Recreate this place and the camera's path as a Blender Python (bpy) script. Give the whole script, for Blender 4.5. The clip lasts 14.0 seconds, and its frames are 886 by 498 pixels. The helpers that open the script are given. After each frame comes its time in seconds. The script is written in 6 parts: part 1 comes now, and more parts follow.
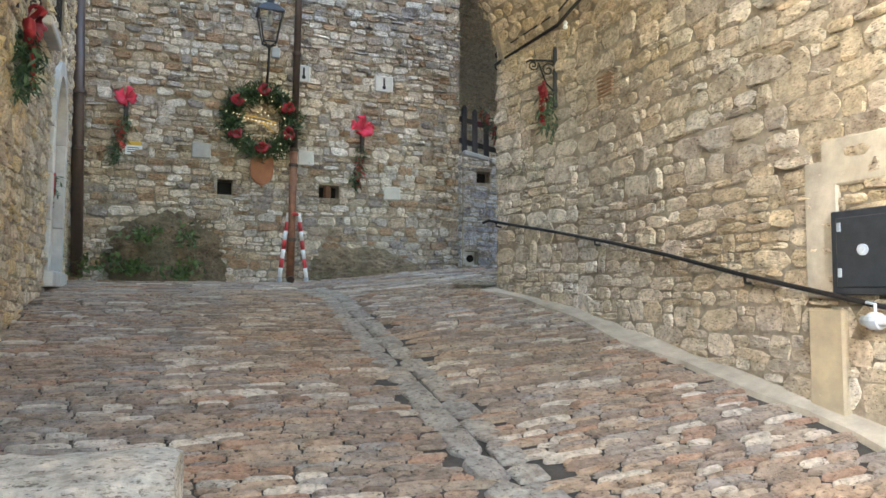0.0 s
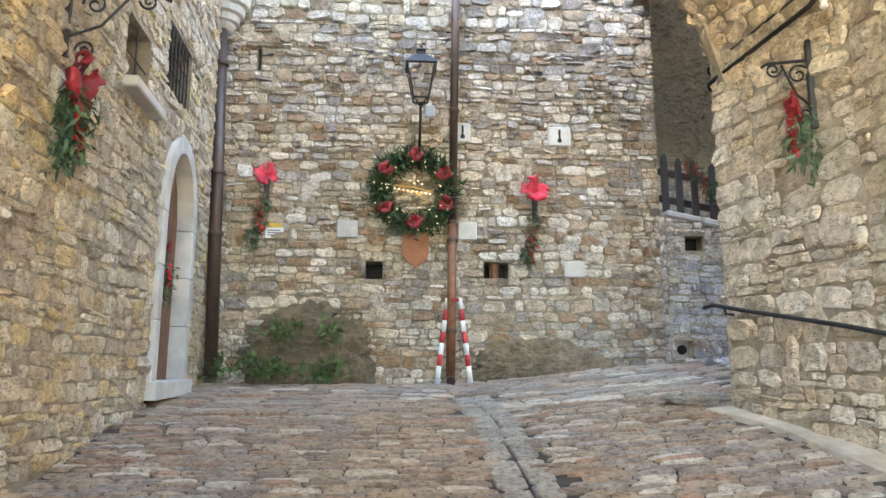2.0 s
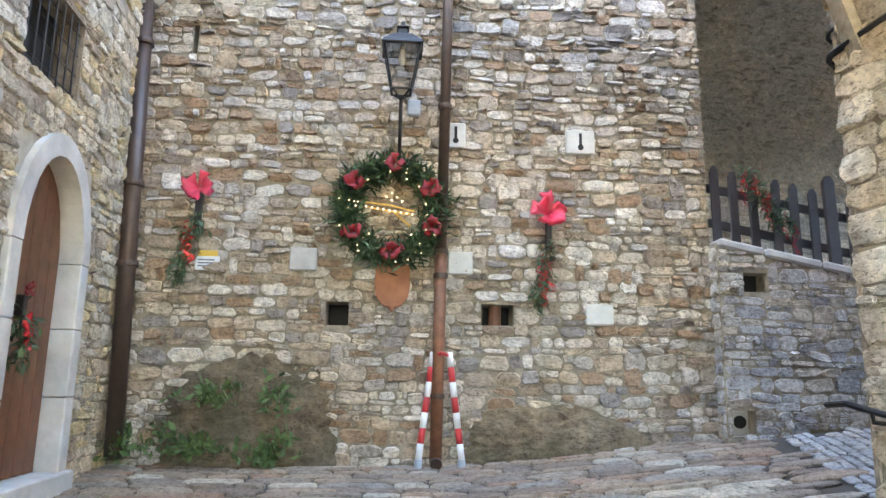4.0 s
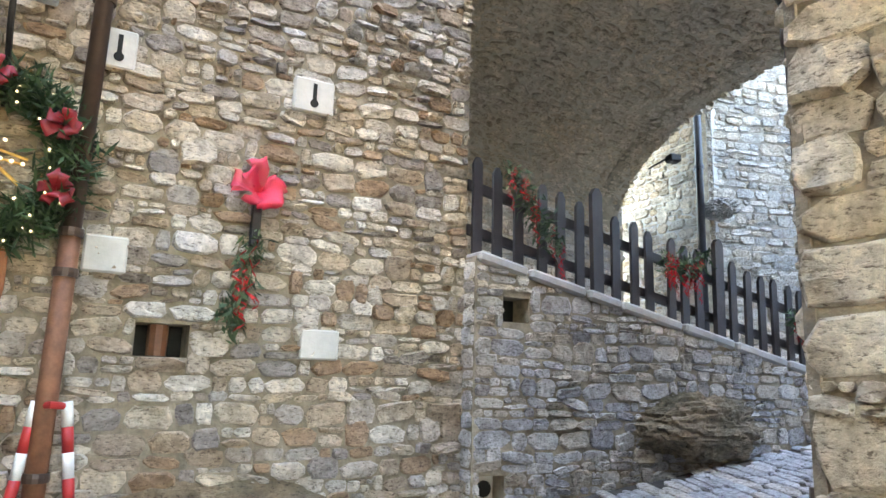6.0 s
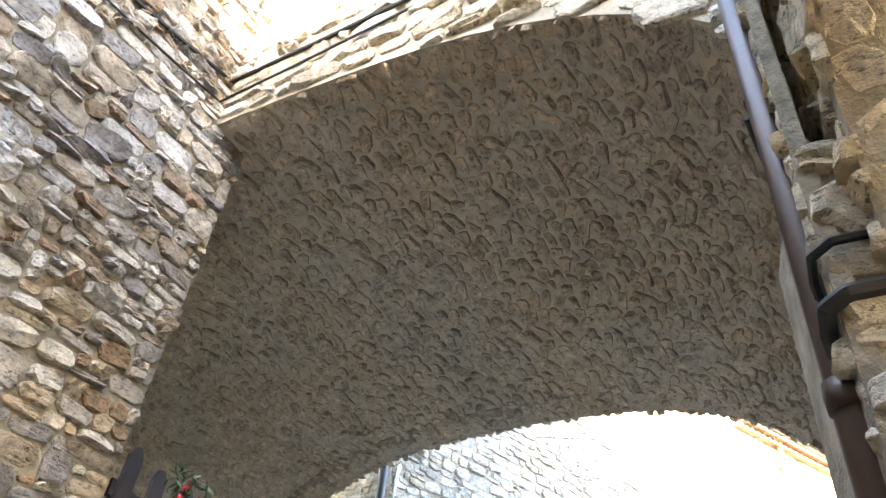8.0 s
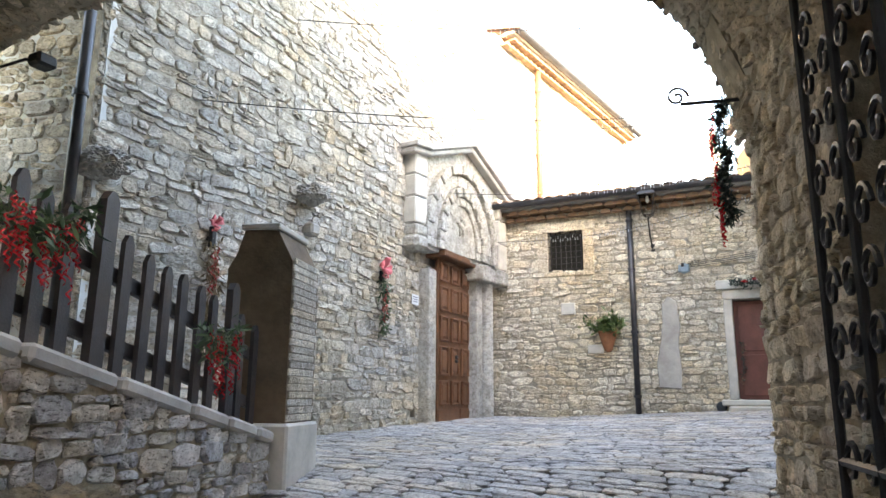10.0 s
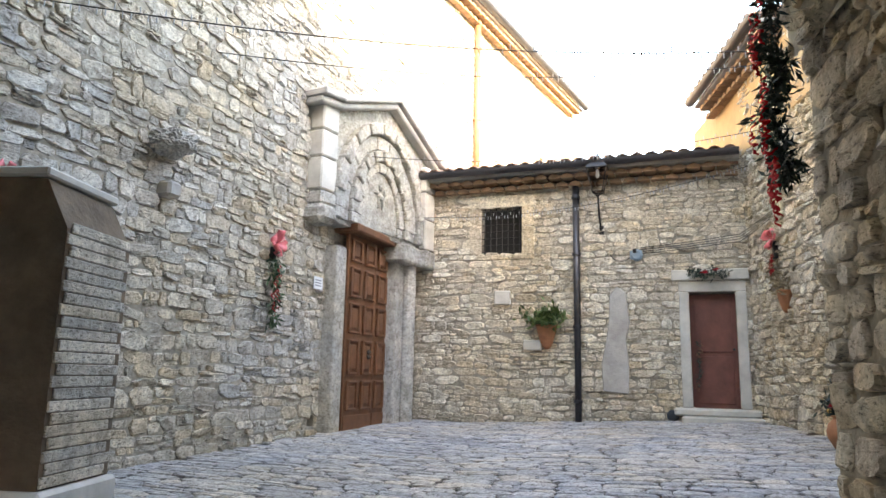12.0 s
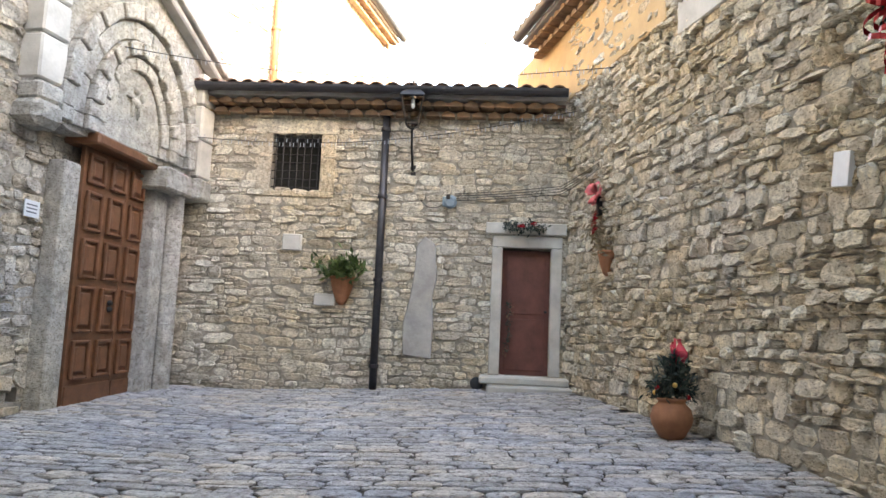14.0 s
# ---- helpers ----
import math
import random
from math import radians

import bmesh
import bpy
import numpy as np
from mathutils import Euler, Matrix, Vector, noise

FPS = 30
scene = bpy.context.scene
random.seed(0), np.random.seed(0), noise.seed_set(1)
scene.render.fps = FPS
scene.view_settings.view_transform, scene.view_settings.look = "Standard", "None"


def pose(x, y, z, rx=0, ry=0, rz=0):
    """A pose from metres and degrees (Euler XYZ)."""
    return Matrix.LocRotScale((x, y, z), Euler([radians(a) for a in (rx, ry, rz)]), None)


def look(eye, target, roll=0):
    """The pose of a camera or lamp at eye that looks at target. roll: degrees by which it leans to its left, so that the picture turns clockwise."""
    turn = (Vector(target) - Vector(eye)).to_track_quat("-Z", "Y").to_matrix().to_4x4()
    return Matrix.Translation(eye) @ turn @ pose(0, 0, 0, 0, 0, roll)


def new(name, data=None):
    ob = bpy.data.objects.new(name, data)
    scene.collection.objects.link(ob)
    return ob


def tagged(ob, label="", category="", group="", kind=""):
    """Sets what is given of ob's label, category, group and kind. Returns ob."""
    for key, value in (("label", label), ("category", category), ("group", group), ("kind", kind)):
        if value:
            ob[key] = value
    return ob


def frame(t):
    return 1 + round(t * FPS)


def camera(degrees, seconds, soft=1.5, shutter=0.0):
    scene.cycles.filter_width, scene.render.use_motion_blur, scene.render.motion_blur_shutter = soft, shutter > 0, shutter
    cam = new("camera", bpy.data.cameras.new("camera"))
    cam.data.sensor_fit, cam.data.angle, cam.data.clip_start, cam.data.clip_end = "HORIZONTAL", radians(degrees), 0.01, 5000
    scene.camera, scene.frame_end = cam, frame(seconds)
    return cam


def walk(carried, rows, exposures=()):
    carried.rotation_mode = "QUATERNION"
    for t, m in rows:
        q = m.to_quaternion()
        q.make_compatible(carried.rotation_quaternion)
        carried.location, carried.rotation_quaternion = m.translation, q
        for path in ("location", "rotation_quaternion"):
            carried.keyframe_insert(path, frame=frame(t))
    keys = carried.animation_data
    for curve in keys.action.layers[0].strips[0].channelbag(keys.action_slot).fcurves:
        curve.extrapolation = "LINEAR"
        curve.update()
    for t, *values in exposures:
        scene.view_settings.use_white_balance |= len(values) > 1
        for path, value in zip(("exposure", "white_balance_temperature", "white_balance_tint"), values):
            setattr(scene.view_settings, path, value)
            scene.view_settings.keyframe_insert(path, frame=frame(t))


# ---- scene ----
cam = camera(65.2, 14.0)
PATH = [
    (0, (-1.427, -10.381, -0.179), (-0.738, -8.508, -0.045), 0.4),
    (0.5, (-1.176, -9.916, -0.149), (-0.554, -8.027, 0.058), 0.2),
    (1, (-0.968, -9.433, -0.051), (-0.519, -7.504, 0.224), 0.2),
    (1.5, (-0.874, -8.91, 0.09), (-0.599, -6.956, 0.412), 0.2),
    (2, (-0.719, -8.441, 0.169), (-0.579, -6.476, 0.511), 0.3),
    (2.2, (-0.69, -8.261, 0.19), (-0.615, -6.292, 0.533), 0.5),
    (4.3, (-0.395, -6.195, 0.833), (-0.217, -4.241, 1.217), 1.2),
    (4.5, (-0.357, -5.972, 0.888), (-0.109, -4.024, 1.271), 1.3),
    (5, (-0.275, -5.467, 0.977), (0.204, -3.562, 1.353), 1.2),
    (5.5, (-0.127, -4.988, 1.079), (0.58, -3.153, 1.445), 1.6),
    (6, (-0.005, -4.515, 1.196), (0.937, -2.79, 1.567), 1.8),
    (6.5, (0.113, -4.061, 1.307), (1.282, -2.517, 1.809), 2.0),
    (7, (0.237, -3.73, 1.483), (1.558, -2.469, 2.299), 3.9),
    (7.5, (0.324, -3.485, 1.622), (1.642, -2.492, 2.752), 6.3),
    (8, (0.508, -3.215, 1.595), (1.805, -2.365, 2.858), 7.4),
    (8.2, (0.61, -3.009, 1.528), (2.039, -2.246, 2.701), 4.8),
    (8.5, (0.836, -2.772, 1.474), (2.448, -2.085, 2.437), 2.7),
    (9, (1.211, -2.572, 1.5), (3.06, -2.09, 2.087), 0.8),
    (9.2, (1.376, -2.551, 1.493), (3.26, -2.128, 2.014), 0.6),
    (11.3, (3.41, -2.307, 1.747), (5.358, -2.042, 2.114), 0.5),
    (11.5, (3.579, -2.371, 1.793), (5.532, -2.137, 2.155), 0.7),
    (12, (4.041, -2.491, 1.896), (6.004, -2.345, 2.251), 1.2),
    (12.5, (4.459, -2.513, 1.995), (6.428, -2.462, 2.345), 1.5),
    (13, (4.912, -2.525, 2.042), (6.885, -2.618, 2.362), 1.7),
    (13.5, (5.274, -2.646, 2.029), (7.246, -2.841, 2.298), 1.9),
    (14, (5.672, -2.692, 2.107), (7.617, -3.106, 2.323), 2.5),
]
EXPOSURES = [(0.0, 4.55, 6900, 7), (0.5, 4.8, 6900, 8), (1.0, 5.1, 7000, 9), (2.0, 5.2, 7100, 10), (4.5, 5.25, 6900, 12), (5.5, 5.25, 7100, 12), (7.0, 5.2, 7600, 13), (8.0, 5.3, 7600, 13), (8.5, 5.4, 7800, 13), (9.0, 5.05, 8300, 13), (11.3, 4.4, 8500, 14), (12.5, 4.25, 8600, 14), (14.0, 4.2, 8600, 15)]
walk(cam, [(t, look(eye, target, roll)) for t, eye, target, roll in PATH], EXPOSURES)

# ---- world and sun ----
world = bpy.data.worlds.new("sky")
scene.world = world
world.use_nodes = True
wn, wl = world.node_tree.nodes, world.node_tree.links
sky = wn.new("ShaderNodeTexSky")
sky.sky_type, sky.sun_disc = "NISHITA", False
SUN_FROM = Vector((-0.85, -0.45, 0.35)).normalized()
sky.sun_elevation = math.asin(SUN_FROM.z)
sky.sun_rotation = math.atan2(SUN_FROM.x, SUN_FROM.y)
wl.new(sky.outputs[0], wn["Background"].inputs[0])
wn["Background"].inputs[1].default_value = 0.15
sun = new("sun", bpy.data.lights.new("sun", "SUN"))
sun.data.energy, sun.data.angle, sun.data.color = 2.0, radians(0.6), (1.0, 0.93, 0.8)
sun.matrix_world = look(SUN_FROM * 40, (0, 0, 0))


# ---- materials ----
def material(name, rough=0.85, metal=0.0):
    m = bpy.data.materials.new(name)
    m.use_nodes = True
    b = m.node_tree.nodes["Principled BSDF"]
    b.inputs["Roughness"].default_value, b.inputs["Metallic"].default_value = rough, metal
    return m, m.node_tree.nodes, m.node_tree.links, b


def ramp(nodes, stops):
    r = nodes.new("ShaderNodeValToRGB")
    els = r.color_ramp.elements
    while len(els) < len(stops):
        els.new(0.5)
    for e, (p, c) in zip(els, stops):
        e.position, e.color = p, (*c, 1)
    return r


def tex_noise(nodes, links, scale, detail=4, rough=0.55, stretch=None):
    geo = nodes.new("ShaderNodeNewGeometry")
    n = nodes.new("ShaderNodeTexNoise")
    n.inputs["Scale"].default_value, n.inputs["Detail"].default_value, n.inputs["Roughness"].default_value = scale, detail, rough
    src = geo.outputs["Position"]
    if stretch:
        v = nodes.new("ShaderNodeVectorMath")
        v.operation = "MULTIPLY"
        v.inputs[1].default_value = stretch
        links.new(src, v.inputs[0])
        src = v.outputs[0]
    links.new(src, n.inputs["Vector"])
    return n


def mixc(nodes, links, a, b, fac, mode="MIX"):
    m = nodes.new("ShaderNodeMix")
    m.data_type, m.blend_type = "RGBA", mode
    for sock, v in ((m.inputs[6], a), (m.inputs[7], b), (m.inputs[0], fac)):
        if isinstance(v, (int, float)):
            sock.default_value = v
        elif isinstance(v, tuple):
            sock.default_value = (*v, 1)
        else:
            links.new(v, sock)
    return m.outputs[2]


def stone_mat(name, colours, stain=(0.12, 0.10, 0.08), stained=0.35, bump=0.9, grain=22.0, patch=0.8, rough=0.9):
    """Rubble stone: a colour drawn for each stone, with grain, stains and pitted relief, the pits' shade painted in."""
    m, nd, lk, b = material(name, rough)
    info, geo = nd.new("ShaderNodeObjectInfo"), nd.new("ShaderNodeNewGeometry")
    add = nd.new("ShaderNodeMath")
    lk.new(info.outputs["Random"], add.inputs[0])
    lk.new(geo.outputs["Random Per Island"], add.inputs[1])
    fr = nd.new("ShaderNodeMath")
    fr.operation = "FRACT"
    lk.new(add.outputs[0], fr.inputs[0])
    r = ramp(nd, [(i / len(colours), c) for i, c in enumerate(colours)])
    r.color_ramp.interpolation = "CONSTANT"
    lk.new(fr.outputs[0], r.inputs[0])
    big = tex_noise(nd, lk, patch, 5, 0.6)
    fine = tex_noise(nd, lk, grain, 6, 0.7)
    g = ramp(nd, [(0.3, (0.5, 0.48, 0.46)), (0.7, (1.3, 1.3, 1.3))])
    lk.new(fine.outputs[0], g.inputs[0])
    c = mixc(nd, lk, r.outputs[0], g.outputs[0], 0.85, "MULTIPLY")
    mid = tex_noise(nd, lk, 6.5, 4, 0.65)
    mv = ramp(nd, [(0.34, (0.62, 0.59, 0.56)), (0.5, (1.0, 1.0, 1.0)), (0.68, (1.2, 1.18, 1.14))])
    lk.new(mid.outputs[0], mv.inputs[0])
    c = mixc(nd, lk, c, mv.outputs[0], 0.85, "MULTIPLY")
    # crevice shade in the colour: pits and bedding cracks darkened where the relief dips
    bed = tex_noise(nd, lk, 30.0, 5, 0.75, (1.0, 1.0, 2.6))
    pit_shade = ramp(nd, [(0.37, (0.20, 0.17, 0.15)), (0.46, (1.0, 1.0, 1.0))])
    lk.new(bed.outputs[0], pit_shade.inputs[0])
    c = mixc(nd, lk, c, pit_shade.outputs[0], 0.9, "MULTIPLY")
    # broad drift between warm and cool stone
    hue = tex_noise(nd, lk, 0.55, 3, 0.5)
    hv = ramp(nd, [(0.36, (1.04, 0.98, 0.88)), (0.62, (0.96, 1.0, 1.08))])
    lk.new(hue.outputs[0], hv.inputs[0])
    c = mixc(nd, lk, c, hv.outputs[0], 0.8, "MULTIPLY")
    s = ramp(nd, [(0.45, (0, 0, 0)), (0.75, (1, 1, 1))])
    lk.new(big.outputs[0], s.inputs[0])
    f = nd.new("ShaderNodeMath")
    f.operation = "MULTIPLY"
    f.inputs[1].default_value = stained
    lk.new(s.outputs[0], f.inputs[0])
    c = mixc(nd, lk, c, stain, f.outputs[0])
    lk.new(c, b.inputs["Base Color"])
    bp = nd.new("ShaderNodeBump")
    bp.inputs["Strength"].default_value, bp.inputs["Distance"].default_value = bump, 0.02
    hsum = nd.new("ShaderNodeMath")
    lk.new(fine.outputs[0], hsum.inputs[0])
    lk.new(bed.outputs[0], hsum.inputs[1])
    lk.new(hsum.outputs[0], bp.inputs["Height"])
    lk.new(bp.outputs[0], b.inputs["Normal"])
    return m


def plain_mat(name, colour, rough=0.6, metal=0.0, vary=0.25, scale=9.0, bump=0.15, second=None):
    m, nd, lk, b = material(name, rough, metal)
    n = tex_noise(nd, lk, scale, 6, 0.65)
    lo = second or tuple(v * (1 - vary) for v in colour)
    r = ramp(nd, [(0.3, lo), (0.7, tuple(min(v * (1 + vary * 0.4), 1) for v in colour))])
    lk.new(n.outputs[0], r.inputs[0])
    lk.new(r.outputs[0], b.inputs["Base Color"])
    if bump:
        n2 = tex_noise(nd, lk, scale * 6, 4, 0.6)
        bp = nd.new("ShaderNodeBump")
        bp.inputs["Strength"].default_value, bp.inputs["Distance"].default_value = bump, 0.01
        lk.new(n2.outputs[0], bp.inputs["Height"])
        lk.new(bp.outputs[0], b.inputs["Normal"])
    return m


M_FACADE = stone_mat("facade_stone", [(0.54, 0.43, 0.31), (0.44, 0.35, 0.26), (0.64, 0.56, 0.45), (0.40, 0.27, 0.17), (0.58, 0.52, 0.45), (0.76, 0.70, 0.62), (0.50, 0.45, 0.40), (0.66, 0.57, 0.44), (0.34, 0.30, 0.27), (0.70, 0.64, 0.55)], stained=0.3)
M_GREY = stone_mat("grey_stone", [(0.541, 0.506, 0.459), (0.464, 0.442, 0.422), (0.618, 0.582, 0.534), (0.515, 0.442, 0.348), (0.386, 0.366, 0.360)], stained=0.3)
M_PALE = stone_mat("pale_stone", [(0.632, 0.547, 0.42), (0.564, 0.471, 0.336), (0.699, 0.611, 0.48), (0.511, 0.432, 0.336), (0.605, 0.496, 0.348)], stained=0.2)
M_OCHRE = stone_mat("ochre_stone", [(0.70, 0.60, 0.43), (0.64, 0.52, 0.34), (0.76, 0.68, 0.53), (0.56, 0.48, 0.36), (0.70, 0.56, 0.32), (0.48, 0.40, 0.30)], stained=0.15)
M_CHURCH = stone_mat("church_stone", [(0.626, 0.587, 0.507), (0.547, 0.507, 0.441), (0.693, 0.640, 0.547), (0.493, 0.466, 0.414), (0.613, 0.533, 0.414)], stained=0.15)
M_HOUSE = stone_mat("house_stone", [(0.711, 0.641, 0.519), (0.628, 0.560, 0.437), (0.766, 0.711, 0.587), (0.574, 0.505, 0.396), (0.683, 0.587, 0.437)], stained=0.12)
M_VAULT = stone_mat("vault_stone", [(0.61, 0.505, 0.37), (0.57, 0.48, 0.355), (0.64, 0.535, 0.40), (0.59, 0.49, 0.355)], stained=0.25, bump=1.0, grain=16.0)
# Passage, facade and church mortar darkened; the joints' shadow is in the colour.
M_MORTAR_PALE = plain_mat("passage_mortar", (0.36, 0.30, 0.22), 0.95, 0, 0.55, 9, 1.0)
M_MORTAR = plain_mat("mortar", (0.46, 0.40, 0.31), 0.95, 0, 0.35, 5, 0.6)
M_MORTAR_FACADE = plain_mat("facade_mortar", (0.34, 0.285, 0.205), 0.95, 0, 0.6, 9, 1.0)
M_MORTAR_CHURCH = plain_mat("church_mortar", (0.40, 0.355, 0.29), 0.95, 0, 0.55, 9, 1.0)
M_MORTAR_DARK = plain_mat("dark_mortar", (0.515, 0.442, 0.336), 0.95, 0, 0.3, 9, 1.0)
M_SETT = stone_mat("paving_stone", [(0.40, 0.29, 0.20), (0.34, 0.27, 0.205), (0.45, 0.36, 0.265), (0.28, 0.205, 0.15), (0.40, 0.25, 0.165), (0.37, 0.28, 0.20), (0.60, 0.52, 0.41), (0.36, 0.31, 0.26), (0.31, 0.25, 0.20), (0.44, 0.32, 0.22)], stained=0.35, stain=(0.10, 0.09, 0.08), rough=0.7)
M_YARD = stone_mat("yard_stone", [(0.495, 0.495, 0.495), (0.437, 0.437, 0.451), (0.553, 0.539, 0.524), (0.393, 0.393, 0.408), (0.582, 0.539, 0.480)], stained=0.3, rough=0.65)
M_CHANNEL = stone_mat("channel_stone", [(0.36, 0.33, 0.28), (0.40, 0.36, 0.30), (0.33, 0.30, 0.26)], stained=0.3, rough=0.7)
M_EARTH = plain_mat("joint_earth", (0.065, 0.055, 0.045), 0.95, 0, 0.4, 6, 0.5)
M_DRESSED = plain_mat("dressed_stone", (0.55, 0.53, 0.48), 0.85, 0, 0.3, 3, 0.3)
M_CEMENT = plain_mat("cement", (0.42, 0.40, 0.37), 0.9, 0, 0.35, 3, 0.5)
M_BROWNPLASTER = plain_mat("brown_plaster", (0.147, 0.105, 0.071), 0.95, 0, 0.45, 4, 0.9)
M_IRON = plain_mat("dark_iron", (0.035, 0.033, 0.033), 0.5, 0.6, 0.3, 20, 0.2)
M_PIPE = plain_mat("brown_pipe", (0.085, 0.055, 0.042), 0.45, 0.4, 0.3, 6, 0.1)
M_WOODDARK = plain_mat("dark_wood", (0.030, 0.024, 0.026), 0.55, 0, 0.35, 14, 0.3)
M_DOOR = plain_mat("brown_wood", (0.165, 0.068, 0.032), 0.5, 0, 0.35, 10, 0.25)
# Near-black colour for openings: their shade is put into the colour.
M_SHADE_BLACK = plain_mat("shade_black", (0.02, 0.018, 0.015), 0.95, 0, 0.2, 5, 0)
M_PLASTER = plain_mat("ochre_plaster", (0.55, 0.38, 0.20), 0.9, 0, 0.25, 2, 0.3)
M_TILE = plain_mat("roof_tile", (0.30, 0.17, 0.11), 0.85, 0, 0.45, 5, 0.3, (0.10, 0.08, 0.07))


# ---- mesh helpers ----
def mesh_of(name, verts, faces, mat, smooth=False):
    me = bpy.data.meshes.new(name)
    me.from_pydata([tuple(v) for v in verts], [], faces)
    me.materials.append(mat)
    if smooth:
        me.polygons.foreach_set("use_smooth", [True] * len(me.polygons))
    me.update()
    return me


def part(name, bm, mat, parent=None, label="", smooth=False):
    """Links a bmesh as one mesh object, under a thing or a part."""
    me = bpy.data.meshes.new(name)
    bm.to_mesh(me)
    bm.free()
    me.materials.append(mat)
    if smooth:
        me.polygons.foreach_set("use_smooth", [True] * len(me.polygons))
    ob = new(name, me)
    if parent is not None:
        ob.parent = parent
    if name in ("greenery", "foliage", "fir_ring", "fir", "ribbon", "twigs", "tuft"):
        ob["kind"] = "stuff"
    if label:
        ob["label"] = label
    return ob


def thing(name, m, label, category, group="", kind=""):
    ob = new(name)
    ob.matrix_world = m
    return tagged(ob, label, category, group, kind)


def box(bm, x0, y0, z0, x1, y1, z1, bevel=0.0, m=None):
    r = bmesh.ops.create_cube(bm, size=1, matrix=Matrix.Translation(((x0 + x1) / 2, (y0 + y1) / 2, (z0 + z1) / 2)) @ Matrix.Diagonal((abs(x1 - x0), abs(y1 - y0), abs(z1 - z0), 1)))
    vs = r["verts"]
    if bevel:
        es = list({e for v in vs for e in v.link_edges})
        out = bmesh.ops.bevel(bm, geom=es, offset=bevel, segments=1, affect="EDGES", profile=0.5)
        vs = list({v for f in out["faces"] for v in f.verts} | {v for v in vs if v.is_valid})
    if m is not None:
        bmesh.ops.transform(bm, matrix=m, verts=vs)
    return bm


def tube(bm, pts, radius, seg=8, closed=False):
    """A tube along points; radius is a number or one number a point."""
    pts = [Vector(p) for p in pts]
    rings, up = [], Vector((0.13, 0.21, 0.97))
    n = len(pts)
    for i, p in enumerate(pts):
        a = pts[(i - 1) % n] if closed or i > 0 else p
        c = pts[(i + 1) % n] if closed or i < n - 1 else p
        d = (c - a).normalized()
        x = d.cross(up)
        x = (x if x.length > 0.05 else d.cross(Vector((1, 0, 0)))).normalized()
        y = d.cross(x)
        r = radius[i] if isinstance(radius, (list, tuple)) else radius
        rings.append([bm.verts.new(p + (x * math.cos(k * math.tau / seg) + y * math.sin(k * math.tau / seg)) * r) for k in range(seg)])
    for i in range(n if closed else n - 1):
        a, c = rings[i], rings[(i + 1) % n]
        for k in range(seg):
            bm.faces.new((a[k], a[(k + 1) % seg], c[(k + 1) % seg], c[k]))
    if not closed:
        bm.faces.new(rings[0][::-1])
        bm.faces.new(rings[-1])
    return bm


def lathe(bm, profile, seg=20, m=None):
    """A turned body: (radius, height) from bottom to top."""
    m = m or Matrix()
    rings = [[bm.verts.new(m @ Vector((max(r, 0.0005) * math.cos(k * math.tau / seg), max(r, 0.0005) * math.sin(k * math.tau / seg), z))) for k in range(seg)] for r, z in profile]
    for a, c in zip(rings, rings[1:]):
        for k in range(seg):
            bm.faces.new((a[k], a[(k + 1) % seg], c[(k + 1) % seg], c[k]))
    bm.faces.new(rings[0][::-1])
    bm.faces.new(rings[-1])
    return bm


def prism(bm, outline, depth, m=None):
    """An outline in x and z, from y=0 to y=-depth."""
    m = m or Matrix()
    f = [bm.verts.new(m @ Vector((x, -depth, z))) for x, z in outline]
    b = [bm.verts.new(m @ Vector((x, 0, z))) for x, z in outline]
    bm.faces.new(f)
    bm.faces.new(b[::-1])
    n = len(f)
    for i in range(n):
        bm.faces.new((f[i], b[i], b[(i + 1) % n], f[(i + 1) % n]))
    bmesh.ops.recalc_face_normals(bm, faces=bm.faces[:])
    return bm


# ---- the lie of the ground ----
def ground_z(x, y):
    gy = float(np.interp(y, (-40, -14, -10.4, -5.9, -4.3, -2.95, 0, 6), (-6.0, -2.45, -1.69, -0.785, -0.47, -0.23, 0, 0.1)))
    w = min(max((8 - x) / 6, 0), 1)
    hx = float(np.interp(x, (-40, -4, 0, 2.8, 5.7, 8, 10, 15, 60), (-0.6, -0.02, 0, 0.28, 0.64, 0.96, 1.04, 1.16, 1.6)))
    side = 0.06 * max(0, -2.2 - y) * min(max((x - 6.5) / 3, 0), 1) if y > -9 else 0.4 * min(max((x - 6.5) / 3, 0), 1)
    return gy * w + hx + side


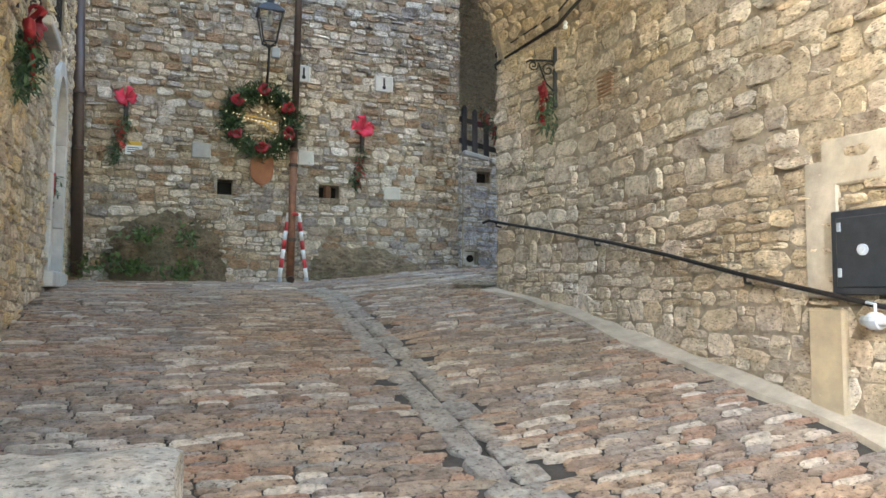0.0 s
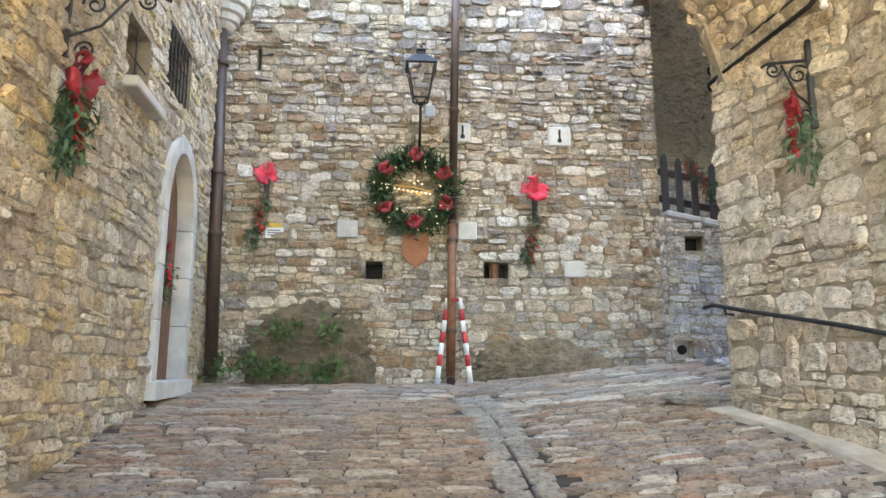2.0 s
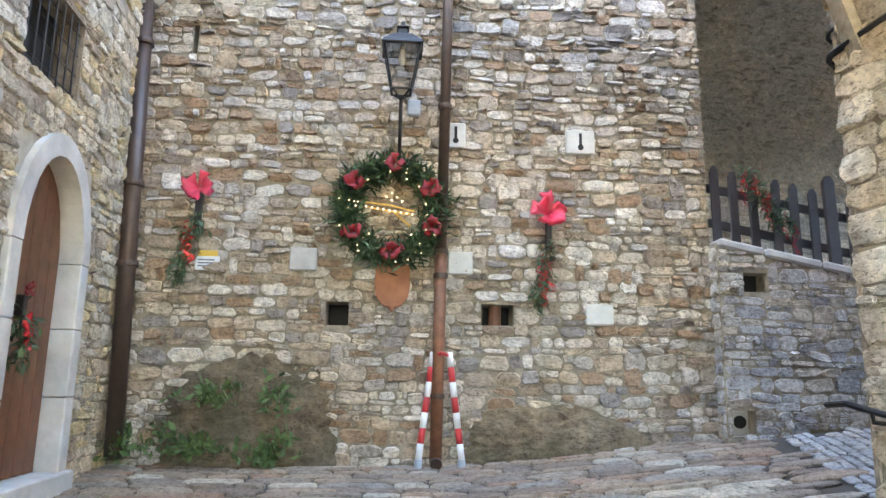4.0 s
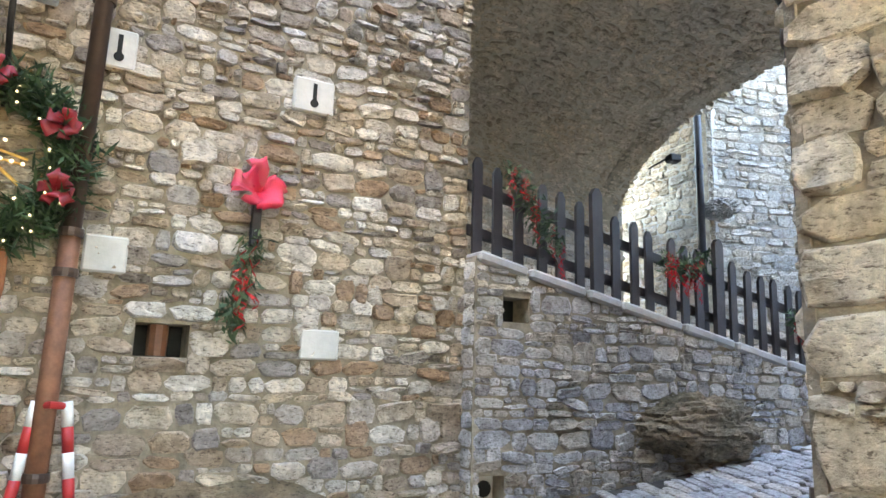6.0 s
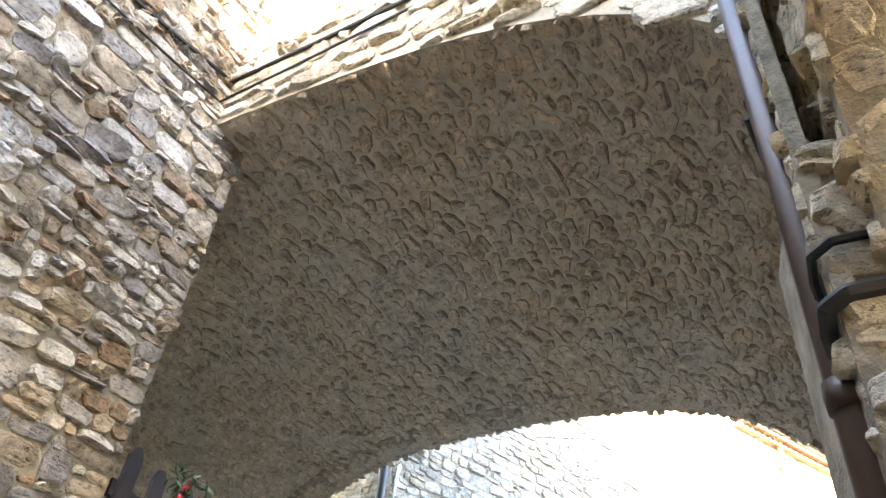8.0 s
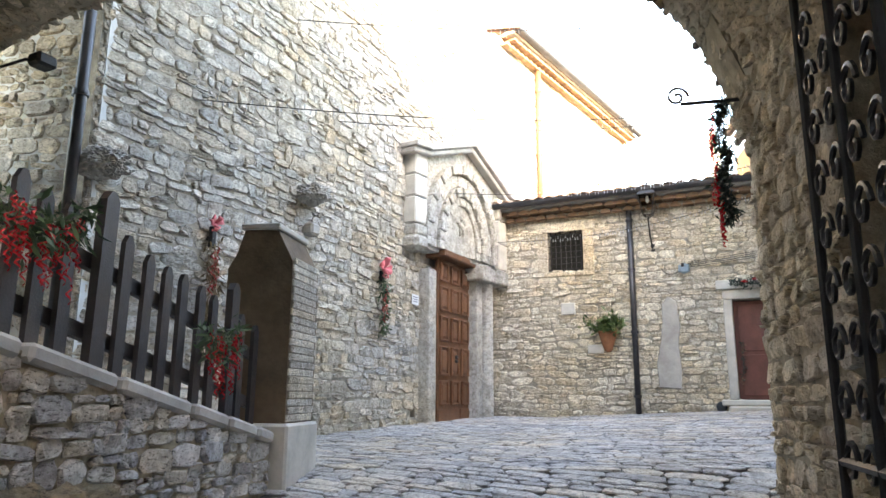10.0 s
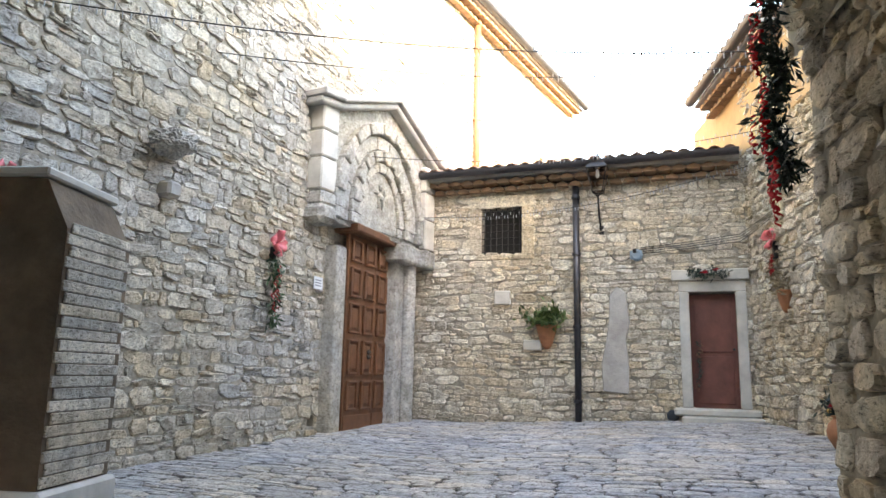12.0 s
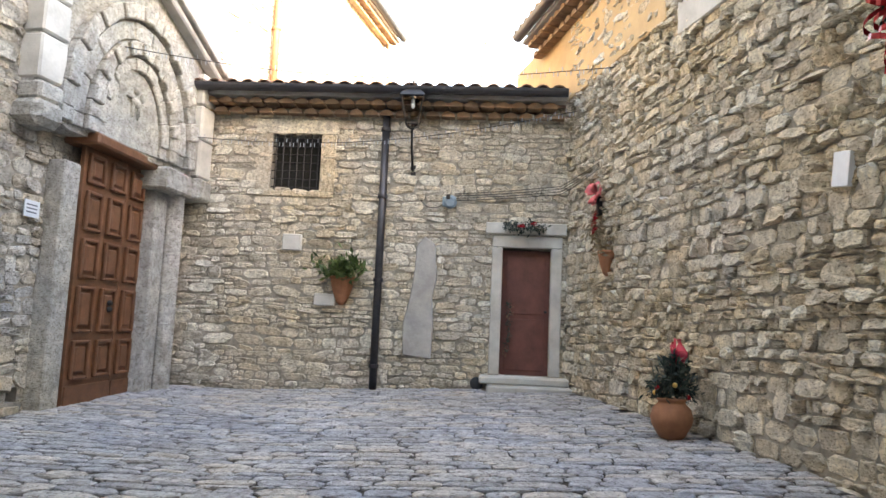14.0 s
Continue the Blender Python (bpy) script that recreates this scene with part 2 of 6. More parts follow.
# ---- stones ----
def stone_bank(n, seed, square, jitter, dome):
    """Unit stones: a ten-sided uneven outline, a flank and a chipped face. square: the outline's squareness, from and to."""
    r, out = random.Random(seed), []
    for k in range(n):
        p, pts = r.uniform(*square), []
        for i in range(10):
            a = (i + r.uniform(-0.28, 0.28)) * math.tau / 10 + 0.31
            c, q = math.cos(a), math.sin(a)
            d = 0.5 * (abs(c) ** p + abs(q) ** p) ** (-1 / p) * (1.03 - abs(r.gauss(0, jitter)))
            pts.append((c * d, q * d))
        tx, ty = r.uniform(-dome, dome), r.uniform(-dome, dome)
        vs = [(x, y, -0.3) for x, y in pts]
        vs += [(x * 0.99, y * 0.98, 0.5 + 0.4 * (tx * x + ty * y)) for x, y in pts]
        vs += [(x * r.uniform(0.80, 0.94), y * r.uniform(0.74, 0.92), 1.0 + tx * x + ty * y + r.uniform(-0.3, 0.3) * dome) for x, y in pts]
        vs.append((r.uniform(-0.15, 0.15), r.uniform(-0.15, 0.15), 1.0 + r.uniform(-0.25, 0.25) * dome))
        fs = [(g * 10 + i, g * 10 + (i + 1) % 10, g * 10 + 10 + (i + 1) % 10, g * 10 + 10 + i) for g in (0, 1) for i in range(10)] + [(20 + i, 20 + (i + 1) % 10, 30) for i in range(10)]
        out.append((np.array(vs), fs))
    return out


STONES = stone_bank(48, 7, (5.0, 13.0), 0.06, 1.0)
SETTS = stone_bank(30, 8, (7.0, 14.0), 0.03, 0.45)
BANK = {}


def bank_mesh(bank, k, mat):
    if (id(bank), k, mat.name) not in BANK:
        BANK[id(bank), k, mat.name] = mesh_of("stone", bank[k][0], bank[k][1], mat)
    return BANK[id(bank), k, mat.name]


def courses(r, u0, u1, v0, v1, height, length, blocked=(), wobble=0.02):
    """Stones of uneven courses over a strip of wall: (u, v, width, height). blocked: rectangles left free."""
    out, v, phase = [], v0, r.uniform(0, 9)
    while v < v1 - 0.04:
        h = min(r.uniform(*height), v1 - v)
        gaps = sorted((a, b) for a, b, c, d in blocked if c < v + h * 0.7 and d > v + h * 0.3)
        spans, u = [], u0
        for a, b in gaps:
            if a > u:
                spans.append((u, min(a, u1)))
            u = max(u, b)
        if u < u1:
            spans.append((u, u1))
        for a, b in spans:
            while a < b - 0.03:
                w = r.uniform(*length) * (0.75 + 0.5 * h / height[1])
                if b - a - w < length[0] * 0.7:
                    w = b - a
                if w > length[1] * 1.6:
                    w *= 0.5
                wv = wobble * math.sin(1.7 * a + phase + v * 2) + wobble * 0.6 * math.sin(4.3 * a + v * 5)
                roll = r.random() if wobble > 0.015 else 1.0
                if h > 0.085 and roll < 0.30 and w < length[1]:
                    cut = h * r.uniform(0.3, 0.7)
                    k = r.uniform(0.3, 0.7)
                    out += [(a + w / 2, v + wv + cut / 2, w, cut), (a + w * k / 2, v + wv + (h + cut) / 2, w * k, h - cut), (a + w * (1 + k) / 2, v + wv + (h + cut) / 2, w * (1 - k), h - cut)]
                elif roll < 0.42 and w < length[1]:
                    out.append((a + w / 2, v + wv + h * 0.62, w, h * r.uniform(1.2, 1.45)))
                else:
                    out.append((a + w / 2, v + wv + h / 2, w, h * r.uniform(0.9, 1.06)))
                a += w
        v += h
    return out


def lay(owner, stones, place, mat, r, depth=(0.02, 0.05), joint=0.014, near=None, name="stone", join_name="stonework", tilt=0.085, bank=None):
    """Sets stones: the ones picked by near as parts of their own, the rest joined. place(u, v) gives point, right, up, normal."""
    verts, faces, singles, bank = [], [], 0, bank or STONES
    for u, v, w, h in stones:
        got = place(u, v)
        if got is None:
            continue
        o, eu, ev, en = got
        k = r.randrange(len(bank))
        d = r.uniform(*depth)
        a = r.gauss(0, tilt)
        fu, fv = eu * math.cos(a) + ev * math.sin(a), ev * math.cos(a) - eu * math.sin(a)
        sw, sh = max(w - joint, 0.02), max(h - joint, 0.02)
        if near and singles < 300 and near(o):
            ob = new(name, bank_mesh(bank, k, mat))
            m = Matrix((fu * sw, fv * sh, en * d)).transposed().to_4x4()
            m.translation = o
            ob.parent = owner
            ob.matrix_basis = m
            singles += 1
        else:
            base = len(verts)
            loc = bank[k][0] * (sw, sh, d)
            verts.extend((loc @ np.array((fu, fv, en)) + np.array(o)).tolist())
            faces.extend([tuple(i + base for i in f) for f in bank[k][1]])
    if verts:
        ob = new(join_name, mesh_of(join_name, verts, faces, mat))
        ob.parent = owner
        tagged(ob, kind="stuff")


def wall(name, p0, p1, z0, z1, mat, label, holes=(), thick=0.5, mortar=None, height=(0.05, 0.155), length=(0.07, 0.27), depth=(0.006, 0.03),
         near=None, foot=True, seed=1, top=None, stones=True, joint=0.009, keep=None):
    """A wall with its front to the left of p0->p1 turned by -90 degrees (normal = right of the way p0->p1). Holes: (u0, u1, v0, v1) in metres along and up."""
    p0, p1 = Vector((*p0, 0)), Vector((*p1, 0))
    eu = (p1 - p0).normalized()
    en, ev, L = Vector((eu.y, -eu.x, 0)), Vector((0, 0, 1)), (p1 - p0).length
    us = sorted({0, L, *[min(max(h[i], 0), L) for h in holes for i in (0, 1)]})
    vs = sorted({z0, z1, *[min(max(h[i], z0), z1) for h in holes for i in (2, 3)]})
    solid = {(i, j): not any(h[0] < (us[i] + us[i + 1]) / 2 < h[1] and h[2] < (vs[j] + vs[j + 1]) / 2 < h[3] for h in holes) for i in range(len(us) - 1) for j in range(len(vs) - 1)}
    bm = bmesh.new()
    P = lambda u, v, d: bm.verts.new(p0 + eu * u + ev * (min(v, top(u)) if top else v) - en * d)
    for (i, j), ok in solid.items():
        if not ok:
            continue
        a, b, c, d = us[i], us[i + 1], vs[j], vs[j + 1]
        bm.faces.new((P(a, c, 0), P(b, c, 0), P(b, d, 0), P(a, d, 0)))
        bm.faces.new((P(a, d, thick), P(b, d, thick), P(b, c, thick), P(a, c, thick)))
        for key, q in (((i - 1, j), ((a, d), (a, c))), ((i + 1, j), ((b, c), (b, d))), ((i, j - 1), ((a, c), (b, c))), ((i, j + 1), ((b, d), (a, d)))):
            if not solid.get(key, False):
                (u_, v_), (s_, t_) = q
                bm.faces.new((P(u_, v_, 0), P(u_, v_, thick), P(s_, t_, thick), P(s_, t_, 0)))
    bmesh.ops.remove_doubles(bm, verts=bm.verts[:], dist=0.0005)
    ob = part(name, bm, mortar or M_MORTAR)
    tagged(ob, label, "wall", kind="structure")
    if stones:
        r = random.Random(seed)

        def place(u, v):
            o = p0 + eu * u + ev * v
            if foot and v < ground_z(o.x, o.y) - 0.02:
                return None
            if (top and v > top(u) - 0.05) or (keep and not keep(u, v)):
                return None
            return o, eu, ev, en

        lay(ob, courses(r, 0, L, z0, z1, height, length, [(h[0], h[1], h[2], h[3]) for h in holes]), place, mat, r, depth, joint, near)
    return ob


def arch_outline(w, spring, rise, n=12):
    """Half of an ellipse over an opening w wide: points from its left foot to its right."""
    return [(-w / 2 * math.cos(i * math.pi / n), spring + rise * math.sin(i * math.pi / n)) for i in range(n + 1)]

# ---- ground ----
def ground():
    xs = [-60, -30, -14, -8] + [x * 0.5 for x in range(-10, 45)] + [26, 34, 60]
    ys = [-60, -30, -20] + [y * 0.5 for y in range(-32, 19)] + [14, 30, 60]
    verts = [(x, y, ground_z(x, y) - 0.02) for y in ys for x in xs]
    n = len(xs)
    faces = [(j * n + i, j * n + i + 1, (j + 1) * n + i + 1, (j + 1) * n + i) for j in range(len(ys) - 1) for i in range(n - 1)]
    return tagged(new("ground", mesh_of("ground", verts, faces, M_EARTH, True)), "dark earth joints beneath worn stone paving", "ground", kind="structure")


GROUND = ground()

# ---- vaulted passage, where the walk begins ----
LEFT_A, LEFT_B = (-2.95, 0.0), (-2.42, -10.9)
RIGHT_A, RIGHT_B = (2.088, -4.6), (2.212, -10.9)
RIGHT_END = (1.83, -3.29)

facade = wall("wall_facade", (-3.0, 0.0), (2.66, 0.0), -1.0, 7.2, M_FACADE, "tan and grey rubble stone facade with patched mortar", seed=11, mortar=M_MORTAR_FACADE,
              holes=[(1.93, 2.14, 1.25, 1.47), (3.39, 3.70, 1.28, 1.48), (0.50, 0.55, 3.9, 4.2), (3.05, 3.08, 3.0, 3.28)],
              near=lambda o: -1.2 < o.x < 2.7 and 0.3 < o.z < 2.4, thick=0.6, depth=(0.008, 0.045))
left_wall = wall("wall_left", LEFT_B, LEFT_A, -3.5, 5.2, M_OCHRE, "ochre rubble stone wall of the vaulted passage", seed=12, mortar=M_MORTAR_PALE,
                 holes=[(8.73, 9.97, -0.3, 2.35), (8.65, 9.52, 2.73, 3.4), (7.58, 8.15, 2.33, 2.9)], near=lambda o: -5.5 < o.y < -2.2 and -0.8 < o.z < 1.4)
right_wall = wall("wall_right", RIGHT_A, RIGHT_B, -3.5, 2.6, M_PALE, "pale beige rubble stone wall with an iron handrail", seed=13, height=(0.06, 0.2), length=(0.09, 0.32), depth=(0.006, 0.036), mortar=M_MORTAR_PALE,
                  near=lambda o: -8.5 < o.y < -4.5 and -0.6 < o.z < 1.1)
wall("wall_right_end", RIGHT_END, RIGHT_A, -1.0, 2.9, M_PALE, "end of the pale rubble wall at the passage corner", seed=31, height=(0.06, 0.2), length=(0.09, 0.32), depth=(0.006, 0.036), mortar=M_MORTAR_PALE)


def passage_z(s):
    return 2.8 + (2.3 - 2.8) * s + 1.6 * math.sqrt(max(0, 1 - (2 * s - 1) ** 2))


def passage_x(y):
    right = float(np.interp(-y, (-RIGHT_END[1], -RIGHT_A[1], -RIGHT_B[1]), (RIGHT_END[0], RIGHT_A[0], RIGHT_B[0])))
    return LEFT_A[0] + (LEFT_B[0] - LEFT_A[0]) * (y / -10.9), right


def shell(name, point, n_u, n_v, mat, label, seed, stone, rows, cols, depth=(0.01, 0.035)):
    """A vault: point(u, v) over 0..1, v across the span. Its inside is laid with rough stones, all in the one mesh."""
    verts = [point(i / n_u, j / n_v) for j in range(n_v + 1) for i in range(n_u + 1)]
    n = n_u + 1
    faces = [(j * n + i, j * n + i + 1, (j + 1) * n + i + 1, (j + 1) * n + i) for j in range(n_v) for i in range(n_u)]
    back = [tuple(Vector(v) + Vector((0, 0, 0.45))) for v in verts]
    verts = [tuple(v) for v in verts] + back
    faces += [tuple(i + len(back) for i in f[::-1]) for f in faces]
    rim = list(range(n)) + [j * n + n_u for j in range(1, n_v + 1)] + [n_v * n + i for i in range(n_u - 1, -1, -1)] + [j * n for j in range(n_v - 1, 0, -1)]
    faces += [(rim[k], rim[(k + 1) % len(rim)], rim[(k + 1) % len(rim)] + len(back), rim[k] + len(back)) for k in range(len(rim))]
    r = random.Random(seed)
    for j in range(rows):
        v, u = (j + 0.5) / rows, 0.0
        while u < 1:
            w = r.uniform(0.6, 1.6) / cols
            p = Vector(point(min(u + w / 2, 1), v))
            eu = (Vector(point(min(u + w / 2 + 0.01, 1), v)) - Vector(point(u + w / 2 - 0.01, v))).normalized()
            ev = (Vector(point(u, min(v + 0.01, 1))) - Vector(point(u, max(v - 0.01, 0)))).normalized()
            en = eu.cross(ev)
            if en.z > 0:
                en = -en
            lw = (Vector(point(min(u + w, 1), v)) - Vector(point(u, v))).length
            lh = (Vector(point(u, min(v + 0.5 / rows, 1))) - Vector(point(u, v - 0.5 / rows))).length
            k, a = r.randrange(len(STONES)), r.gauss(0, 0.3)
            fu, fv = eu * math.cos(a) + ev * math.sin(a), ev * math.cos(a) - eu * math.sin(a)
            base = len(verts)
            verts.extend((STONES[k][0] * (lw - 0.015, (lh - 0.012) * r.uniform(0.8, 1.1), r.uniform(*depth)) @ np.array((fu, fv, en)) + np.array(p)).tolist())
            faces.extend([tuple(i + base for i in f) for f in STONES[k][1]])
            u += w
    me = mesh_of(name, verts, faces, mat)
    me.materials.append(stone)
    first = 2 * len(back)
    idx = [0 if p.vertices[0] < first else 1 for p in me.polygons]
    me.polygons.foreach_set("material_index", idx)
    return tagged(new(name, me), label, "ceiling", kind="structure")


def passage_point(u, v):
    y = -3.4 - 7.5 * u
    a, b = passage_x(y)
    v = 0.5 - 0.5 * math.cos(math.pi * v)
    return a + (b - a) * v, y, passage_z(v)


shell("ceiling_passage", passage_point, 12, 24, M_MORTAR_PALE, "rough stone barrel vault over the ramped passage", 21, M_PALE, 44, 38)

# wall above the mouth of the passage, facing the facade
def mouth(name, frame_m, outline, z1, mat, label, depth=0.5):
    """Masonry over an arch: outline from its left foot to its right, filled up to z1."""
    bm = bmesh.new()
    poly = outline + [(outline[-1][0], z1), (outline[0][0], z1)]
    prism(bm, poly, depth)
    ob = part(name, bm, mat)
    ob.matrix_world = frame_m
    return tagged(ob, label, "wall", kind="structure")


pa, pb = passage_x(-3.4)
mouth("wall_over_passage", pose(0, -3.5, 0, 0, 0, 180), [(-(pa + (pb - pa) * v), passage_z(v) + 0.02) for v in [1 - i / 24 for i in range(25)]], 4.9, M_MORTAR_PALE, "rubble stone wall above the passage mouth", 0.10)

# ---- vaulted street ----
FAR_X = 6.6
def street_z(y):
    s = (y + 1.1) / 3.75 if y > -1.1 else (-1.1 - y) / 2.52
    return 3.1 + 1.68 * math.sqrt(max(0, 1 - s ** 2.6))


def street_rise(y):
    """How much higher the vault stands at its near mouth."""
    return 0.38 + 0.08 * min(y, 0)


low_wall = wall("wall_stair", (2.66, -0.16), (7.2, -0.30), -0.5, 2.14, M_GREY, "low grey rubble wall below a picket fence", seed=14, mortar=M_MORTAR_FACADE, thick=0.4,
                top=lambda u: 2.12 - 0.198 * u, holes=[(0.24, 0.48, 1.64, 1.83), (0.05, 0.27, 0.29, 0.53)], stones=True, near=lambda o: o.z < 2.0)
wall("wall_stair_end", (2.652, -0.01), (2.652, -0.165), -0.5, 2.09, M_GREY, "grey rubble end of the low wall", seed=34, mortar=M_MORTAR_FACADE, thick=0.05, length=(0.07, 0.15))
street_right = wall("wall_street_right", (6.6, -3.68), (2.3, -3.33), -0.6, 4.6, M_PALE, "rubble stone wall beneath the street vault", seed=15, mortar=M_MORTAR_PALE, holes=[(1.70, 2.50, 0.3, 3.05)])
wall("wall_corner", (2.3, -3.33), RIGHT_END, -0.6, 4.6, M_OCHRE, "ochre stone corner of the passage mouth", seed=33, length=(0.12, 0.3), height=(0.07, 0.18), thick=0.04, mortar=M_MORTAR_PALE)


NEAR_X = 2.36
def street_point(u, v):
    y = -0.485 - 3.135 * math.cos(math.pi * v)
    return NEAR_X + (FAR_X - NEAR_X) * u, y, street_z(y) + street_rise(y) * (1 - u)


shell("ceiling_street", street_point, 10, 32, M_MORTAR_DARK, "rough brown stone barrel vault over the street", 22, M_VAULT, 92, 28, (0.004, 0.034))
mouth("wall_over_street", pose(NEAR_X + 0.3, 0, 0, 0, 0, -90), [(-y, street_z(y) + street_rise(y) + 0.02) for y in [-3.6 * i / 24 for i in range(25)]], 6.2, M_MORTAR, "stone wall above the near mouth of the street vault", 0.3)
mouth("wall_over_street_far", pose(FAR_X - 0.4, 0, 0, 0, 0, 90), [(y, street_z(y) + 0.02) for y in [-3.6 + 6.23 * i / 30 for i in range(31)]], 9.2, M_MORTAR_FACADE, "stone wall above the far mouth of the street vault", 0.39)

# ---- courtyard ----
CORNER = Vector((15.522, -0.893, 0))
E1 = Vector((-math.cos(radians(16)), math.sin(radians(16)), 0))
E2 = Vector((-math.sin(radians(16)), -math.cos(radians(16)), 0))
def cy(s, d, z=0.0):
    return CORNER + E1 * s + E2 * d + Vector((0, 0, z))


church = wall("wall_church", cy(8.66, 0).xy, cy(0, 0).xy, 0.0, 9.5, M_CHURCH, "tall grey beige rubble wall of a church", seed=16, height=(0.06, 0.18), length=(0.09, 0.34), mortar=M_MORTAR_CHURCH, depth=(0.006, 0.034),
              holes=[(5.95, 6.10, 1.2, 1.34), (5.55, 5.7, 5.2, 5.36)], near=lambda o: 9 < o.x < 13 and 1.0 < o.z < 3.2)
back_house = wall("wall_house", cy(0, 0).xy, cy(0, 5.5).xy, 0.5, 5.2, M_HOUSE, "cream rubble stone wall of a low house", seed=17, height=(0.05, 0.15), length=(0.09, 0.34), mortar=M_MORTAR_CHURCH,
                  holes=[(1.46, 2.13, 3.79, 4.57), (4.60, 5.22, 1.5, 3.13)], near=lambda o: 1.0 < o.z < 2.9)
yard_right = wall("wall_yard_right", (14.03, -6.12), (6.75, -5.95), 0.3, 6.3, M_HOUSE, "beige rubble stone wall of a tall house", seed=18, mortar=M_MORTAR_CHURCH, depth=(0.008, 0.05), near=lambda o: o.x < 13.5 and 1.2 < o.z < 2.8)
jamb = wall("wall_jamb", (6.6, -5.95), (6.6, -3.70), 0.2, 9.2, M_PALE, "end wall beside the vault mouth", seed=19, mortar=M_MORTAR_PALE)
nave = wall("wall_nave", (15.45, -1.30), (22.1, -4.5), 3.0, 9.0, M_CHURCH, "sunlit rubble wall of the church nave", seed=23, length=(0.2, 0.5), height=(0.12, 0.24), foot=False, holes=[(5.2, 5.5, 6.6, 7.1)])
wall("wall_light", (7.25, 4.5), (7.25, 1.45), 0.5, 7.6, M_CHURCH, "pale rubble wall behind the stair", seed=24, mortar=plain_mat("pale_plaster", (0.62, 0.62, 0.60), 0.9, 0, 0.2, 2, 0.3))
wall("wall_nave_end", (22.1, -4.5), (23.6, -1.5), 3.0, 9.0, M_CHURCH, "end wall of the church nave", seed=25, stones=False, foot=False)
wall("wall_stair_back", (2.66, 2.62), (6.75, 2.62), 0.0, 3.6, M_CHURCH, "stone wall behind the stair terrace", seed=26)
wall("wall_house_tall_end", (16.4, -6.12), (14.03, -6.12), 0.3, 6.3, M_HOUSE, "far end of the tall house", seed=27, stones=False, foot=False, mortar=M_PLASTER)


def slab(name, corners, z0, z1, mat, label, category="floor"):
    bm = bmesh.new()
    f = [bm.verts.new((x, y, z1(x, y) if callable(z1) else z1)) for x, y in corners]
    g = [bm.verts.new((x, y, z0)) for x, y in corners]
    bm.faces.new(f)
    bm.faces.new(g[::-1])
    n = len(f)
    for i in range(n):
        bm.faces.new((f[i], g[i], g[(i + 1) % n], f[(i + 1) % n]))
    bmesh.ops.recalc_face_normals(bm, faces=bm.faces[:])
    return tagged(part(name, bm, mat), label, category, kind="structure")


slab("terrace", [(2.7, 2.9), (7.2, 2.9), (7.2, 0.1), (2.7, 0.1)], 0.0, lambda x, y: 1.95 - 0.18 * (x - 2.7), M_CEMENT, "sloping cement landing behind the picket fence")
# masses behind the walls, closing the place
# The left house's unseen upper part is raised to shade the facade.
slab("building_left", [(-3.4, 0.6), (-3.4, -10.9), (-9, -10.9), (-9, 0.6)], -4.5, 8.2, M_MORTAR, "house behind the ochre wall", "building")
slab("building_right", [(2.75, -3.95), (6.2, -4.2), (6.2, -10.9), (2.75, -10.9)], -4.5, 4.9, M_MORTAR, "house behind the handrail wall", "building")
slab("roof_passage", [(-3.4, -3.5), (2.8, -3.5), (2.8, -10.9), (-3.4, -10.9)], 4.65, 4.9, M_MORTAR, "flat roof above the passage", "roof")
slab("building_yard", [(6.0, -6.75), (11.3, -6.75), (11.3, -11), (6.0, -11)], 0.0, 7.2, M_PLASTER, "ochre plastered tall house", "building")
slab("building_yard_low", [(11.3, -6.75), (15.3, -6.75), (15.3, -11), (11.3, -11)], 0.0, 6.9, M_PLASTER, "lower end of the tall house", "building")
# Added and never in view: blocks the sun from the facade.
slab("upper_storey", [(-9, -6.2), (6.0, -6.2), (6.0, -10.9), (-9, -10.9)], 4.9, 9.8, M_MORTAR, "unseen block added above the passage to keep sun off the facade", "building")
# Unseen addition; its height sets how much light enters from behind.
slab("building_behind", [(-25, -18), (14, -18), (14, -24), (-25, -24)], -7.0, 2.5, M_MORTAR, "unseen block added behind the passage to shape its light", "building")
slab("roof_street", [(2.7, 3.4), (2.7, -3.6), (6.3, -3.6), (6.3, 3.4)], 5.5, 6.2, M_MORTAR, "roof above the street vault", "roof")
slab("church_body", [tuple(cy(8.2, -0.6).xy), tuple(cy(0, -0.6).xy), tuple(cy(0, -6).xy), tuple(cy(8.2, -6).xy)], 0.0, 9.4, M_MORTAR, "church body behind its side wall", "building")
slab("building_facade", [(-3.0, 0.7), (2.0, 0.7), (2.0, 5), (-3.0, 5)], -0.5, 7.2, M_MORTAR, "house behind the facade", "building")

# ---- more materials ----
def needle_mat(name, a, b):
    m, nd, lk, bs = material(name, 0.6)
    geo = nd.new("ShaderNodeNewGeometry")
    r = ramp(nd, [(0.0, a), (1.0, b)])
    lk.new(geo.outputs["Random Per Island"], r.inputs[0])
    lk.new(r.outputs[0], bs.inputs["Base Color"])
    return m


M_FIR = needle_mat("fir_green", (0.018, 0.045, 0.020), (0.07, 0.13, 0.05))
M_FIR_DARK = needle_mat("fir_dark", (0.010, 0.020, 0.016), (0.03, 0.055, 0.04))
M_FERN = needle_mat("fern_green", (0.04, 0.08, 0.02), (0.12, 0.18, 0.05))
M_DRY = needle_mat("dry_leaf", (0.16, 0.11, 0.06), (0.28, 0.22, 0.13))
M_SHINE = plain_mat("red_ribbon", (0.55, 0.02, 0.03), 0.25, 0.3, 0.3, 30, 0.1)
M_RED = plain_mat("red_velvet", (0.24, 0.004, 0.010), 0.55, 0, 0.35, 18, 0.2)
